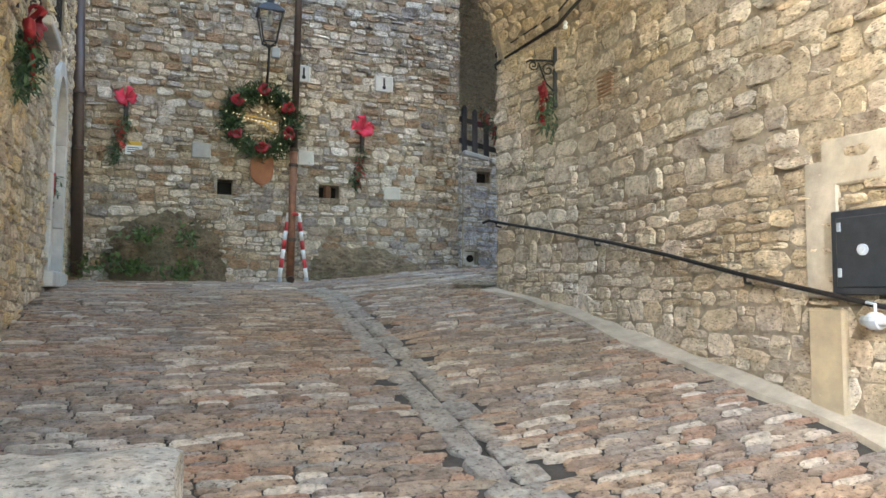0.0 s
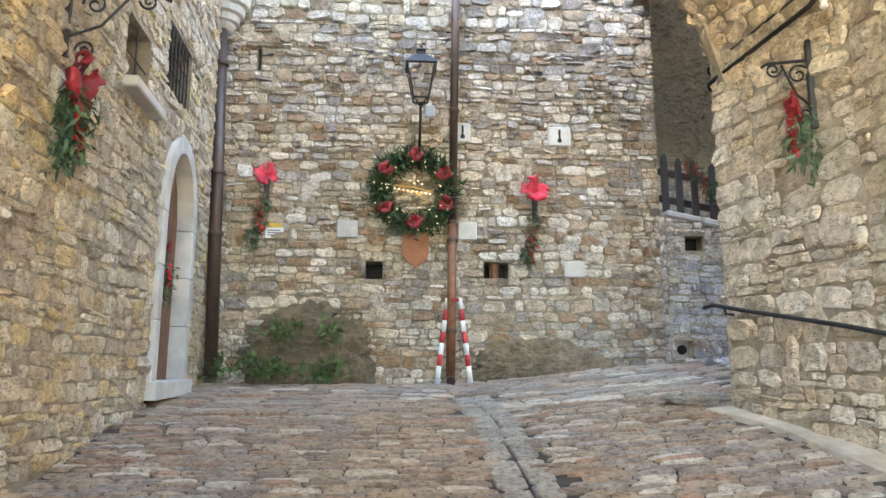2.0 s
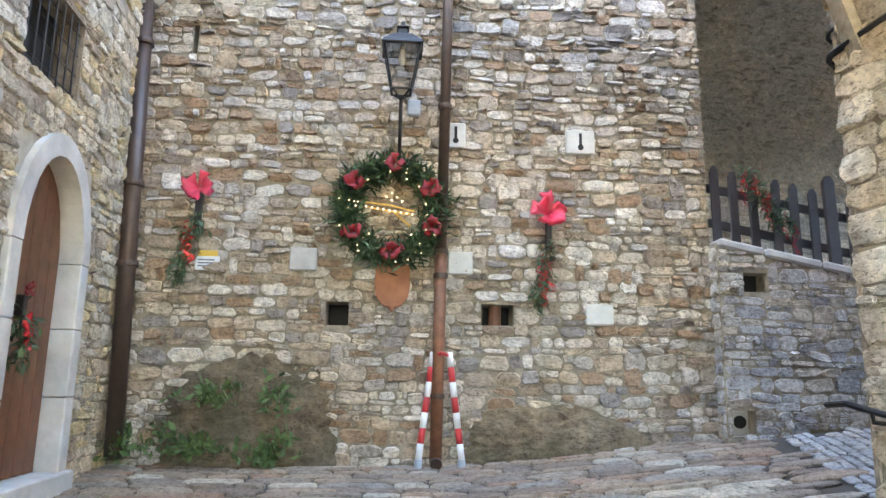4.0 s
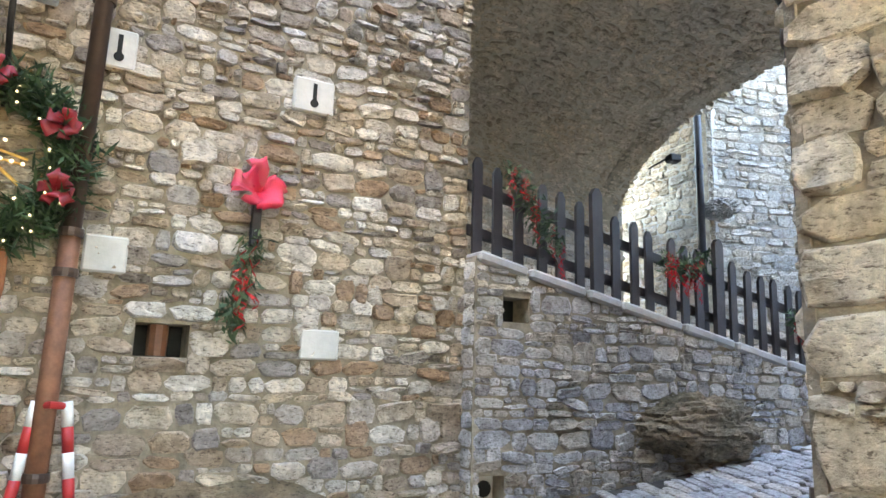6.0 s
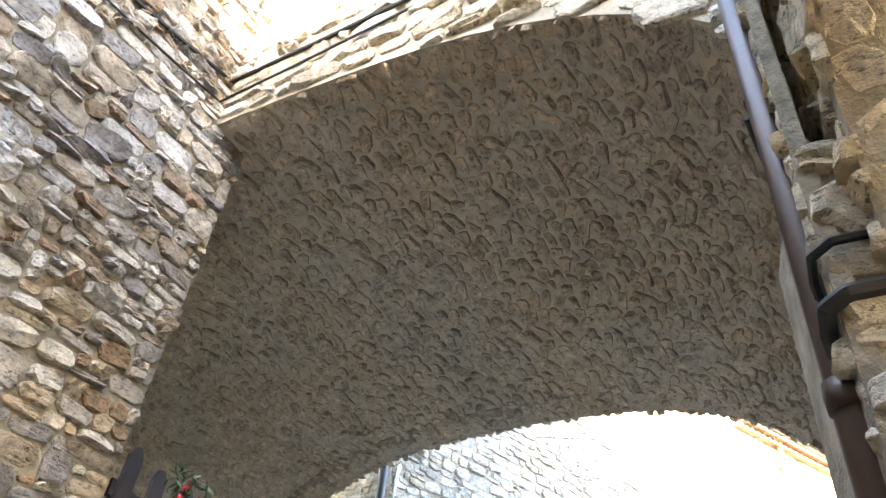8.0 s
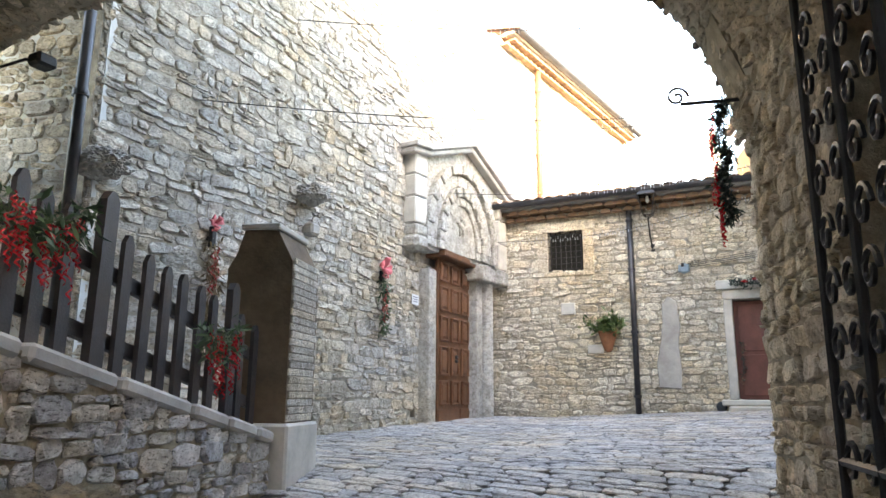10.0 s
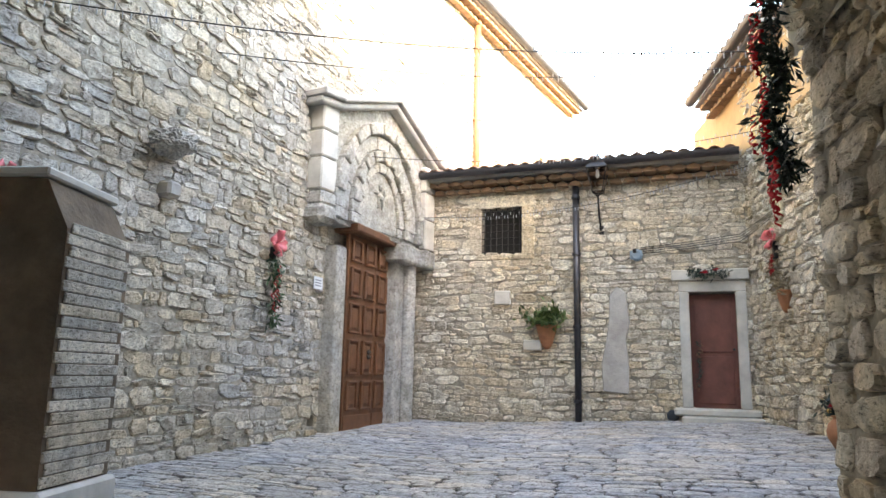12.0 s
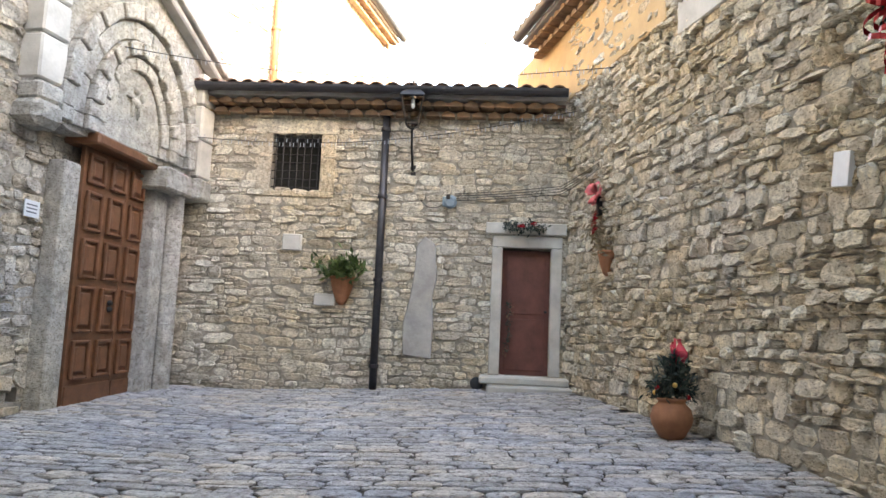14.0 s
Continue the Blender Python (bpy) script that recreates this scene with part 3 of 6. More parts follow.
M_TULLE, _n, _l, _b = material("red_tulle", 0.5)
_b.inputs["Base Color"].default_value = (0.80, 0.03, 0.09, 1)
_t, _x = _n.new("ShaderNodeBsdfTransparent"), _n.new("ShaderNodeMixShader")
_x.inputs[0].default_value = 0.6
_l.new(_t.outputs[0], _x.inputs[1])
_l.new(_b.outputs[0], _x.inputs[2])
_l.new(_x.outputs[0], _n["Material Output"].inputs[0])
M_PINK = plain_mat("pink_ribbon", (0.75, 0.16, 0.18), 0.4, 0, 0.25, 20, 0.1)
M_TERRA = plain_mat("terracotta", (0.36, 0.15, 0.075), 0.8, 0, 0.3, 8, 0.25)
M_CLAY = plain_mat("old_clay", (0.28, 0.17, 0.10), 0.7, 0, 0.4, 7, 0.25)
M_GOLD = plain_mat("gold_trim", (0.75, 0.50, 0.16), 0.3, 0.9, 0.2, 20, 0)
M_WHITE = plain_mat("white_paint", (0.78, 0.77, 0.74), 0.5, 0, 0.12, 20, 0.1)
M_REDPAINT = plain_mat("red_paint", (0.50, 0.03, 0.03), 0.45, 0, 0.2, 20, 0.1)
M_RUST = plain_mat("rusty_pipe", (0.24, 0.105, 0.055), 0.6, 0.3, 0.4, 14, 0.2)
M_DARKSTEEL = plain_mat("grey_steel", (0.055, 0.062, 0.072), 0.45, 0.5, 0.25, 12, 0.1)
M_GREYBOX = plain_mat("grey_plastic", (0.42, 0.46, 0.50), 0.5, 0, 0.15, 20, 0)
M_BLUEBOX = plain_mat("blue_grey_box", (0.22, 0.30, 0.36), 0.5, 0.1, 0.2, 20, 0)
M_NOTICE = plain_mat("notice_paper", (0.72, 0.74, 0.76), 0.5, 0, 0.06, 20, 0)
M_INK = plain_mat("notice_ink", (0.12, 0.13, 0.16), 0.6, 0, 0.1, 20, 0)
M_YELLOW = plain_mat("yellow_strip", (0.65, 0.42, 0.06), 0.5, 0, 0.1, 20, 0)
# Bedrock base darkened to paint a hollow's shade; the green stain is moss.
M_ROCK = stone_mat("bed_rock", [(0.20, 0.15, 0.095), (0.25, 0.19, 0.12)], stain=(0.055, 0.060, 0.028), stained=0.75, bump=1.0, grain=14, patch=3.0)
M_GREENSTONE = stone_mat("weathered_carving", [(0.47, 0.455, 0.41), (0.52, 0.50, 0.45)], stain=(0.27, 0.27, 0.24), stained=0.5, grain=16, patch=2.5)
M_BULB, _n, _l, _b = material("bulb", 0.3)
_b.inputs["Emission Color"].default_value, _b.inputs["Emission Strength"].default_value = (1, 0.78, 0.4, 1), 0.09
M_GLASS, _n, _l, _b = material("lantern_glass", 0.05)
_b.inputs["Transmission Weight"].default_value, _b.inputs["IOR"].default_value = 1.0, 1.1
M_OLDRED = plain_mat("old_red_door", (0.16, 0.055, 0.042), 0.55, 0, 0.4, 5, 0.2)
M_GUTTER = plain_mat("gutter_metal", (0.06, 0.06, 0.068), 0.4, 0.5, 0.25, 8, 0)


# ---- decorations ----
def needles(bm, points, n, size, r, spread=0.03, along=None, thin=0.12):
    """Many small pointed blades round the points."""
    for i in range(n):
        p = Vector(points[r.randrange(len(points))]) + Vector((r.gauss(0, spread), r.gauss(0, spread), r.gauss(0, spread)))
        d = Vector((r.gauss(0, 1), r.gauss(0, 1) - 0.2, r.gauss(0, 1)))
        if along is not None:
            d += Vector(along) * 1.2
        d.normalize()
        L = size * r.uniform(0.6, 1.3)
        s = d.cross(Vector((r.gauss(0, 1), r.gauss(0, 1), r.gauss(0, 1)))).normalized() * L * thin
        a, b, c, e = (bm.verts.new(q) for q in (p, p + d * L * 0.5 + s, p + d * L, p + d * L * 0.5 - s))
        bm.faces.new((a, b, c, e))
    return bm


def bow_mesh(bm, r, size, lobes=7, centre=(0, -0.06, 0), flat=1.0):
    """Crumpled loops of tulle round a knot."""
    c0 = Vector(centre)
    knot = bm.verts.new(c0)
    for k in range(lobes):
        a = k * math.tau / lobes + r.uniform(-0.3, 0.3)
        ax = Vector((math.cos(a), -0.35 * flat + r.uniform(-0.5, 0.3), math.sin(a) * 0.85)).normalized()
        side = ax.cross(Vector((0, -1, 0.2))).normalized()
        up = side.cross(ax)
        L, W = size * r.uniform(0.75, 1.1), size * r.uniform(0.4, 0.6)
        grid = []
        for i in range(9):
            t = i / 8
            reach, lift = math.sin(t * math.pi), math.cos(t * math.pi) * 0.28 * size
            row = []
            for j in range(5):
                w = (j / 4 - 0.5) * W * (0.25 + 0.95 * reach)
                q = c0 + ax * L * reach + up * lift * reach + side * w
                q += Vector((noise.noise(q * 14), noise.noise(q * 14 + Vector((9, 0, 0))), noise.noise(q * 14 + Vector((0, 7, 0))))) * size * 0.22
                row.append(bm.verts.new(q))
            grid.append(row)
        for j in range(4):
            bm.faces.new((knot, grid[0][j + 1], grid[0][j]))
        for i in range(8):
            for j in range(4):
                bm.faces.new((grid[i][j], grid[i][j + 1], grid[i + 1][j + 1], grid[i + 1][j]))
    return bm


def curl(bm, r, start, length, turns, radius, width):
    """A hanging curled ribbon."""
    prev = None
    n = int(turns * 10)
    for i in range(n + 1):
        t = i / n
        a = t * turns * math.tau
        p = Vector(start) + Vector((math.cos(a) * radius + 0.02 * math.sin(9 * t), -abs(math.sin(a)) * radius, -length * t))
        w = Vector((0.2 * width, 0, width))
        q = (bm.verts.new(p), bm.verts.new(p + w))
        if prev:
            bm.faces.new((prev[0], prev[1], q[1], q[0]))
        prev = q
    return bm


def bow_garland(m, label, seed, bow=0.15, drop=0.62, lean=-0.08, holder=0.3, green=M_FIR, tulle=M_TULLE, group="red bows on the walls", reach=0.1, n=500):
    """A red bow on an iron torch holder with a short fir garland and shiny ribbon below."""
    r = random.Random(seed)
    t = thing("bow_garland", m, label, "christmas garland", group)
    bm = bmesh.new()
    box(bm, -0.03, -0.075, -holder, 0.03, -0.02, 0.02, 0.006)
    box(bm, -0.016, -0.03, -holder * 0.6, 0.016, 0.02, -holder * 0.4)
    part("torch_holder", bm, M_IRON, t, "dark iron torch holder")
    part("bow", bow_mesh(bmesh.new(), r, bow, 8, (0.0, -0.07, 0.06)), tulle, t, "crumpled red tulle bow", True)
    pts = [(lean * k / 14 + 0.03 * math.sin(k), -0.05 - reach * math.sin(k / 14 * 3.1) * 0.5, -holder * 0.75 - drop * k / 14) for k in range(15)]
    part("greenery", needles(bmesh.new(), pts, n, 0.09, r, 0.035, (0, 0, -1)), green, t, "dark green fir twigs")
    bm = bmesh.new()
    for k in range(5):
        curl(bm, r, (r.uniform(-0.05, 0.05) + lean * 0.4, -0.10, -holder * 0.75 - r.uniform(0, drop * 0.4)), drop * r.uniform(0.4, 0.75), r.uniform(2, 4), 0.03, 0.014)
    part("ribbon", bm, M_SHINE, t, "shiny red curled ribbon")
    return t


def lantern(m, s=1.0, label="black iron wall lantern on a curved arm"):
    """A four-sided street lantern that stands on an arm; the origin is where the arm meets the wall."""
    t = thing("wall_lantern", m, label, "street lamp", "wall lanterns")
    bm = bmesh.new()
    tube(bm, [(0, 0, 0), (0, -0.10 * s, 0.02 * s), (0, -0.30 * s, 0.22 * s), (0, -0.40 * s, 0.45 * s), (0, -0.42 * s, 0.58 * s)], 0.018 * s, 8)
    box(bm, -0.04 * s, -0.02, -0.14 * s, 0.04 * s, 0.01, 0.10 * s, 0.005)
    part("arm", bm, M_IRON, t)
    z0, z1, w0, w1 = 0.62 * s, 1.04 * s, 0.09 * s, 0.165 * s
    cyy = -0.42 * s
    bm = bmesh.new()
    for i in range(4):
        a, b = math.pi / 4 + i * math.pi / 2, math.pi / 4 + (i + 1) * math.pi / 2
        q = math.sqrt(2)
        P = lambda ang, w, z: (math.cos(ang) * w * q, cyy + math.sin(ang) * w * q, z)
        tube(bm, [P(a, w0, z0), P(a, w1, z1)], 0.010 * s, 6)
        tube(bm, [P(a, w0, z0), P(b, w0, z0)], 0.010 * s, 6)
        tube(bm, [P(a, w1, z1), P(b, w1, z1)], 0.013 * s, 6)
        tube(bm, [P(a, w0 * 0.9, z0), (0, cyy, z0 - 0.08 * s)], 0.008 * s, 6)
    part("cage", bm, M_IRON, t)
    bm = bmesh.new()
    lathe(bm, [(0.27 * s, z1), (0.25 * s, z1 + 0.03 * s), (0.12 * s, z1 + 0.13 * s), (0.07 * s, z1 + 0.15 * s), (0.06 * s, z1 + 0.2 * s), (0.085 * s, z1 + 0.215 * s), (0.03 * s, z1 + 0.25 * s), (0.02 * s, z1 + 0.29 * s)], 4, Matrix.Translation((0, cyy, 0)) @ pose(0, 0, 0, 0, 0, 45))
    part("roof", bm, M_IRON, t)
    bm = bmesh.new()
    lathe(bm, [(w0 * 1.32, z0 + 0.01), (w1 * 1.36, z1 - 0.01)], 4, Matrix.Translation((0, cyy, 0)) @ pose(0, 0, 0, 0, 0, 45))
    g = part("glass", bm, M_GLASS, t, "clear glass panes")
    g.visible_shadow = False
    bm = bmesh.new()
    lathe(bm, [(0.02 * s, z1 - 0.16 * s), (0.035 * s, z1 - 0.12 * s), (0.03 * s, z1 - 0.04 * s), (0.02 * s, z1)], 10, Matrix.Translation((0, cyy, 0)))
    part("lamp_bulb", bm, M_WHITE, t)
    return t


def rock(name, m, size, seed, mat, label, category="rock"):
    bm = bmesh.new()
    bmesh.ops.create_icosphere(bm, subdivisions=5, radius=1)
    for v in bm.verts:
        p = v.co * 1.7 + Vector((seed, 0, 0))
        d = 0.95 + 0.24 * noise.noise(p) + 0.22 * abs(noise.noise(p * 2.7)) + 0.14 * abs(noise.noise(p * 6)) - 0.10 * abs(noise.noise(p * 13)) + 0.04 * noise.noise(p * 27)
        v.co = Vector((v.co.x * size[0] * d, v.co.y * size[1] * d, v.co.z * size[2] * d))
    ob = part(name, bm, mat)
    ob.matrix_world = m
    return tagged(ob, label, category)


def downpipe(m, z1, radius, mat, label, rings=(), foot=True, lower=None):
    """A downpipe along z with its clips; lower: the height of a rusty lower length."""
    t = thing("downpipe", m, label, "downpipe")
    part("tube", tube(bmesh.new(), [(0, 0, lower or 0.05), (0, 0, z1)], radius, 14), mat, t, "", True)
    if lower:
        part("lower_tube", tube(bmesh.new(), [(0, 0, 0.04), (0, 0, lower + 0.02)], radius * 1.08, 14), M_RUST, t, "rusty cast iron lower length", True)
    if foot:
        part("shoe", tube(bmesh.new(), [(0, 0, 0.12), (0, 0, 0.06), (0, -radius * 1.5, 0.03)], radius * 1.05, 12), mat, t)
    for z in rings:
        bm = bmesh.new()
        lathe(bm, [(radius * 1.28, z - 0.025), (radius * 1.34, z), (radius * 1.28, z + 0.025)], 14)
        box(bm, -0.01, 0, z - 0.01, 0.01, radius + 0.06, z + 0.01)
        part("clip", bm, mat, t)
    return t


# ---- facade ----
downpipe(pose(-0.03, -0.12, 0.0, 0, 0.6), 7.0, 0.052, M_PIPE, "dark brown downpipe with a rusty lower length on the facade", (0.62, 1.72, 1.95, 3.4, 5.0), True, 1.95)
downpipe(pose(-2.80, -0.17, 0.0, 0, -1.6), 4.35, 0.075, M_PIPE, "wide dark brown downpipe in the corner of the facade", (1.75, 2.5, 3.9), False)
bm = bmesh.new()
lathe(bm, [(0.10, 0), (0.15, 0.06), (0.16, 0.10), (0.20, 0.12), (0.21, 0.20), (0.26, 0.22), (0.27, 0.32), (0.32, 0.34), (0.33, 0.46), (0.36, 0.48), (0.36, 2.3)], 18)
ob = part("corbel_turret", bm, M_DRESSED)
ob.matrix_world = pose(-2.93, -0.12, 4.33)
tagged(ob, "stepped round stone corbel above the wide downpipe", "corbel", kind="structure")


def guard(m):
    """Two striped legs that lean together in front of the downpipe."""
    t = thing("pipe_guard", m, "red and white striped metal guard round the downpipe foot", "pipe guard")
    for x0, x1 in ((-0.185, -0.065), (0.20, 0.08)):
        leg = part("leg", tube(bmesh.new(), [(x0, -0.16, 0.0), (x0, -0.16, 0.10)], 0.034, 12), M_GREYBOX, t, "bare metal leg foot")
        for k in range(7):
            a, b = 0.10 + k * 0.135, 0.10 + (k + 1) * 0.135
            P = lambda z: (x0 + (x1 - x0) * (z - 0.1) / 0.945, -0.16 + 0.06 * (z - 0.1), z)
            part("band", tube(bmesh.new(), [P(a), P(b)], 0.030, 12), M_WHITE if k % 2 == 0 else M_REDPAINT, leg, "white band" if k % 2 == 0 else "red band", True)
    part("crossbar", tube(bmesh.new(), [(-0.065, -0.10, 1.02), (0.0, -0.20, 1.03), (0.08, -0.10, 1.02)], 0.02, 10), M_REDPAINT, t, "red bent bar")


guard(pose(0, 0, -0.03))
lantern(pose(-0.43, 0.0, 2.79), 1.0)
bm = bmesh.new()
box(bm, -0.065, -0.07, -0.08, 0.065, 0.0, 0.08, 0.012)
ob = part("junction_box", bm, M_GREYBOX)
ob.matrix_world = pose(-0.30, -0.015, 3.40)
tagged(ob, "small pale grey electric box on the stone wall", "junction box")


def wreath(m):
    r = random.Random(5)
    t = thing("christmas_wreath", m, "large fir wreath with red bows and small lights", "wreath")
    pts = [(math.cos(a) * 0.43, -0.10, math.sin(a) * 0.43) for a in [k * math.tau / 90 for k in range(90)]]
    part("fir_ring", needles(bmesh.new(), pts, 5600, 0.12, r, 0.055, (0, -0.5, 0), 0.08), M_FIR, t, "thick ring of green fir twigs")
    part("hoop", tube(bmesh.new(), pts[::3], 0.035, 8, True), M_FIR_DARK, t)
    for k, a in enumerate((88, 145, 215, 272, 335, 28)):
        a = radians(a)
        part("bow", bow_mesh(bmesh.new(), r, 0.115, 9, (math.cos(a) * 0.42, -0.21, math.sin(a) * 0.42), 1.6), M_RED, t, "red velvet bow", True)
    for k in range(44):
        a, q = r.uniform(0, math.tau), r.uniform(0.30, 0.52)
        bm = bmesh.new()
        bmesh.ops.create_icosphere(bm, subdivisions=1, radius=0.0085, matrix=Matrix.Translation((math.cos(a) * q, -0.21 + r.uniform(-0.02, 0.02), math.sin(a) * q)))
        part("bulb", bm, M_BULB, t)
    bm = bmesh.new()
    tube(bm, [(-0.26, -0.09, 0.08), (0.0, -0.10, 0.05), (0.22, -0.09, 0.0)], 0.009, 6)
    tube(bm, [(-0.22, -0.09, 0.03), (0.0, -0.10, -0.01), (0.20, -0.09, -0.03)], 0.007, 6)
    tube(bm, [(0.03, -0.10, -0.02), (0.19, -0.09, -0.15)], 0.011, 6)
    part("comet", bm, M_GOLD, t, "gold comet tail")
    for x, z in [(-0.24 + 0.055 * k, 0.03 - 0.008 * k) for k in range(9)] + [(-0.05, 0.13), (0.0, 0.17), (0.05, 0.13), (0.0, 0.10), (0.10, 0.09)]:
        bm = bmesh.new()
        bmesh.ops.create_icosphere(bm, subdivisions=1, radius=0.012, matrix=Matrix.Translation((x, -0.115, z)))
        part("bulb", bm, M_BULB, t)


wreath(pose(-0.49, 0, 2.34))
bm = bmesh.new()
prism(bm, [(-0.16, 0.20), (-0.165, 0.0), (-0.15, -0.10), (-0.08, -0.19), (-0.03, -0.20), (0.0, -0.26), (0.03, -0.20), (0.08, -0.19), (0.15, -0.10), (0.165, 0.0), (0.16, 0.20), (0.08, 0.215), (-0.08, 0.215)], 0.06)
bmesh.ops.bevel(bm, geom=bm.edges[:], offset=0.012, segments=2, affect="EDGES")
ob = part("terracotta_shield", bm, M_TERRA)
ob.matrix_world = pose(-0.46, -0.035, 1.62)
tagged(ob, "terracotta shield plaque hung on the stone wall", "wall plaque")
bow_garland(pose(-2.29, -0.02, 2.44), "red tulle bow with fir sprig beside a white notice", 31, 0.17, 0.55, -0.14, n=330)
bow_garland(pose(1.03, -0.02, 2.30), "red tulle bow blown aside with a fir sprig", 32, 0.20, 0.6, -0.12, n=300)


def notice(m, w, h, label, strip=True):
    t = thing("notice", m, label, "sign")
    bm = bmesh.new()
    box(bm, -w / 2, -0.012, 0, w / 2, 0, h, 0.002)
    part("board", bm, M_NOTICE, t)
    if strip:
        bm = bmesh.new()
        box(bm, -w / 2 + 0.03, -0.014, h, w / 2 - 0.02, 0, h + 0.055)
        part("strip", bm, M_YELLOW, t, "yellow paper strip")
    for k in range(3):
        bm = bmesh.new()
        box(bm, -w * 0.38, -0.0145, h * (0.25 + 0.22 * k), w * 0.3, -0.0125, h * (0.25 + 0.22 * k) + 0.012)
        part("line", bm, M_INK, t)


notice(pose(-2.18, -0.03, 1.73), 0.22, 0.13, "white notice with a yellow strip on the stone wall")


def inset_stone(m, w, h, label, keyhole=False, mat=M_DRESSED):
    t = thing("dressed_block", m, label, "stone block", kind="structure")
    bm = bmesh.new()
    box(bm, -w / 2, -0.056, -h / 2, w / 2, 0.02, h / 2, 0.012)
    part("block", bm, mat, t)
    if keyhole:
        # The slit is not cut: a black shape paints its inner shade.
        bm = bmesh.new()
        prism(bm, [(-0.014, 0.09), (-0.014, -0.03)] + [(0.03 * math.sin(a), -0.055 - 0.03 * math.cos(a)) for a in [radians(-150 + 30 * k) for k in range(11)]] + [(0.014, -0.03), (0.014, 0.09)], 0.060)
        part("keyhole", bm, M_SHADE_BLACK, t, "raised black shape painting the dark of a keyhole slit")


inset_stone(pose(1.37, 0, 3.12), 0.29, 0.25, "pale square block with a keyhole slit", True)
inset_stone(pose(0.12, 0, 3.14), 0.2, 0.26, "pale block with a keyhole slit beside the downpipe", True)
inset_stone(pose(1.52, 0, 1.40), 0.27, 0.20, "pale squared block in the rubble wall")
inset_stone(pose(0.18, 0, 1.86), 0.24, 0.22, "pale squared block in the rubble wall")
inset_stone(pose(-1.30, 0, 1.86), 0.26, 0.22, "grey squared block in the rubble wall", False, M_CEMENT)
# Black panels inside the beam holes; the colour gives their inner shade.
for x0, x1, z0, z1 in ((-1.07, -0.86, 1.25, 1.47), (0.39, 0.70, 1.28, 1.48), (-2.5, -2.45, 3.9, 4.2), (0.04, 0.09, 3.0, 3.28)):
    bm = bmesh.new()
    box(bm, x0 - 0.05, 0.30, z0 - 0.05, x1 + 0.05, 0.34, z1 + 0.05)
    tagged(part("putlog_black", bm, M_SHADE_BLACK), "black panel painting the shade inside a beam hole in the wall", "wall", kind="structure")
bm = bmesh.new()
lathe(bm, [(0.06, 0), (0.062, 0.19)], 10)
ob = part("beam_stub", bm, M_DOOR)
ob.matrix_world = pose(0.53, 0.10, 1.285)
tagged(ob, "brown wooden stub standing in a beam hole", "wood stub")
rock("rock_outcrop", pose(-1.75, 0.0, 0.32), (0.82, 0.16, 0.60), 3.0, M_ROCK, "dark mossy bedrock at the foot of the facade")
rock("rock_outcrop", pose(1.05, 0.0, 0.18), (0.85, 0.17, 0.36), 8.0, M_ROCK, "brown bedrock ledge at the foot of the facade")
rock("rock_step", pose(1.72, -2.98, ground_z(1.72, -2.98) + 0.01, 0, 0, 20), (0.30, 0.20, 0.06), 21.0, M_CHANNEL, "worn grey stone step at the passage corner", "stone step")
rock("rock_outcrop", pose(4.9, -0.22, 0.85), (0.75, 0.22, 0.28), 12.0, M_ROCK, "brown bedrock bulging under the low wall")
rr = random.Random(40)
for cx, cz, w, n in ((-2.25, 0.12, 0.25, 240), (-1.5, 0.08, 0.2, 160), (-2.75, 0.1, 0.1, 90), (-2.0, 0.55, 0.18, 120), (-1.45, 0.5, 0.12, 70)):
    pts = [(rr.gauss(0, w * 0.6), -0.14, abs(rr.gauss(0, 0.10))) for k in range(30)]
    ob = part("fern", needles(bmesh.new(), pts, n, 0.10, rr, 0.03, (0, -0.4, 0.6), 0.2), M_FERN)
    ob.matrix_world = pose(cx, -0.05, cz - 0.02)
    tagged(ob, "small green ferns growing on the mossy rock", "fern")

# ---- left wall of the passage ----
LW = math.degrees(math.atan2(LEFT_A[1] - LEFT_B[1], LEFT_A[0] - LEFT_B[0]))
def on_left(y, z, off=0.0):
    x = passage_x(y)[0]
    return pose(x, y, z, 0, 0, LW) @ Matrix.Translation((0, -off, 0))


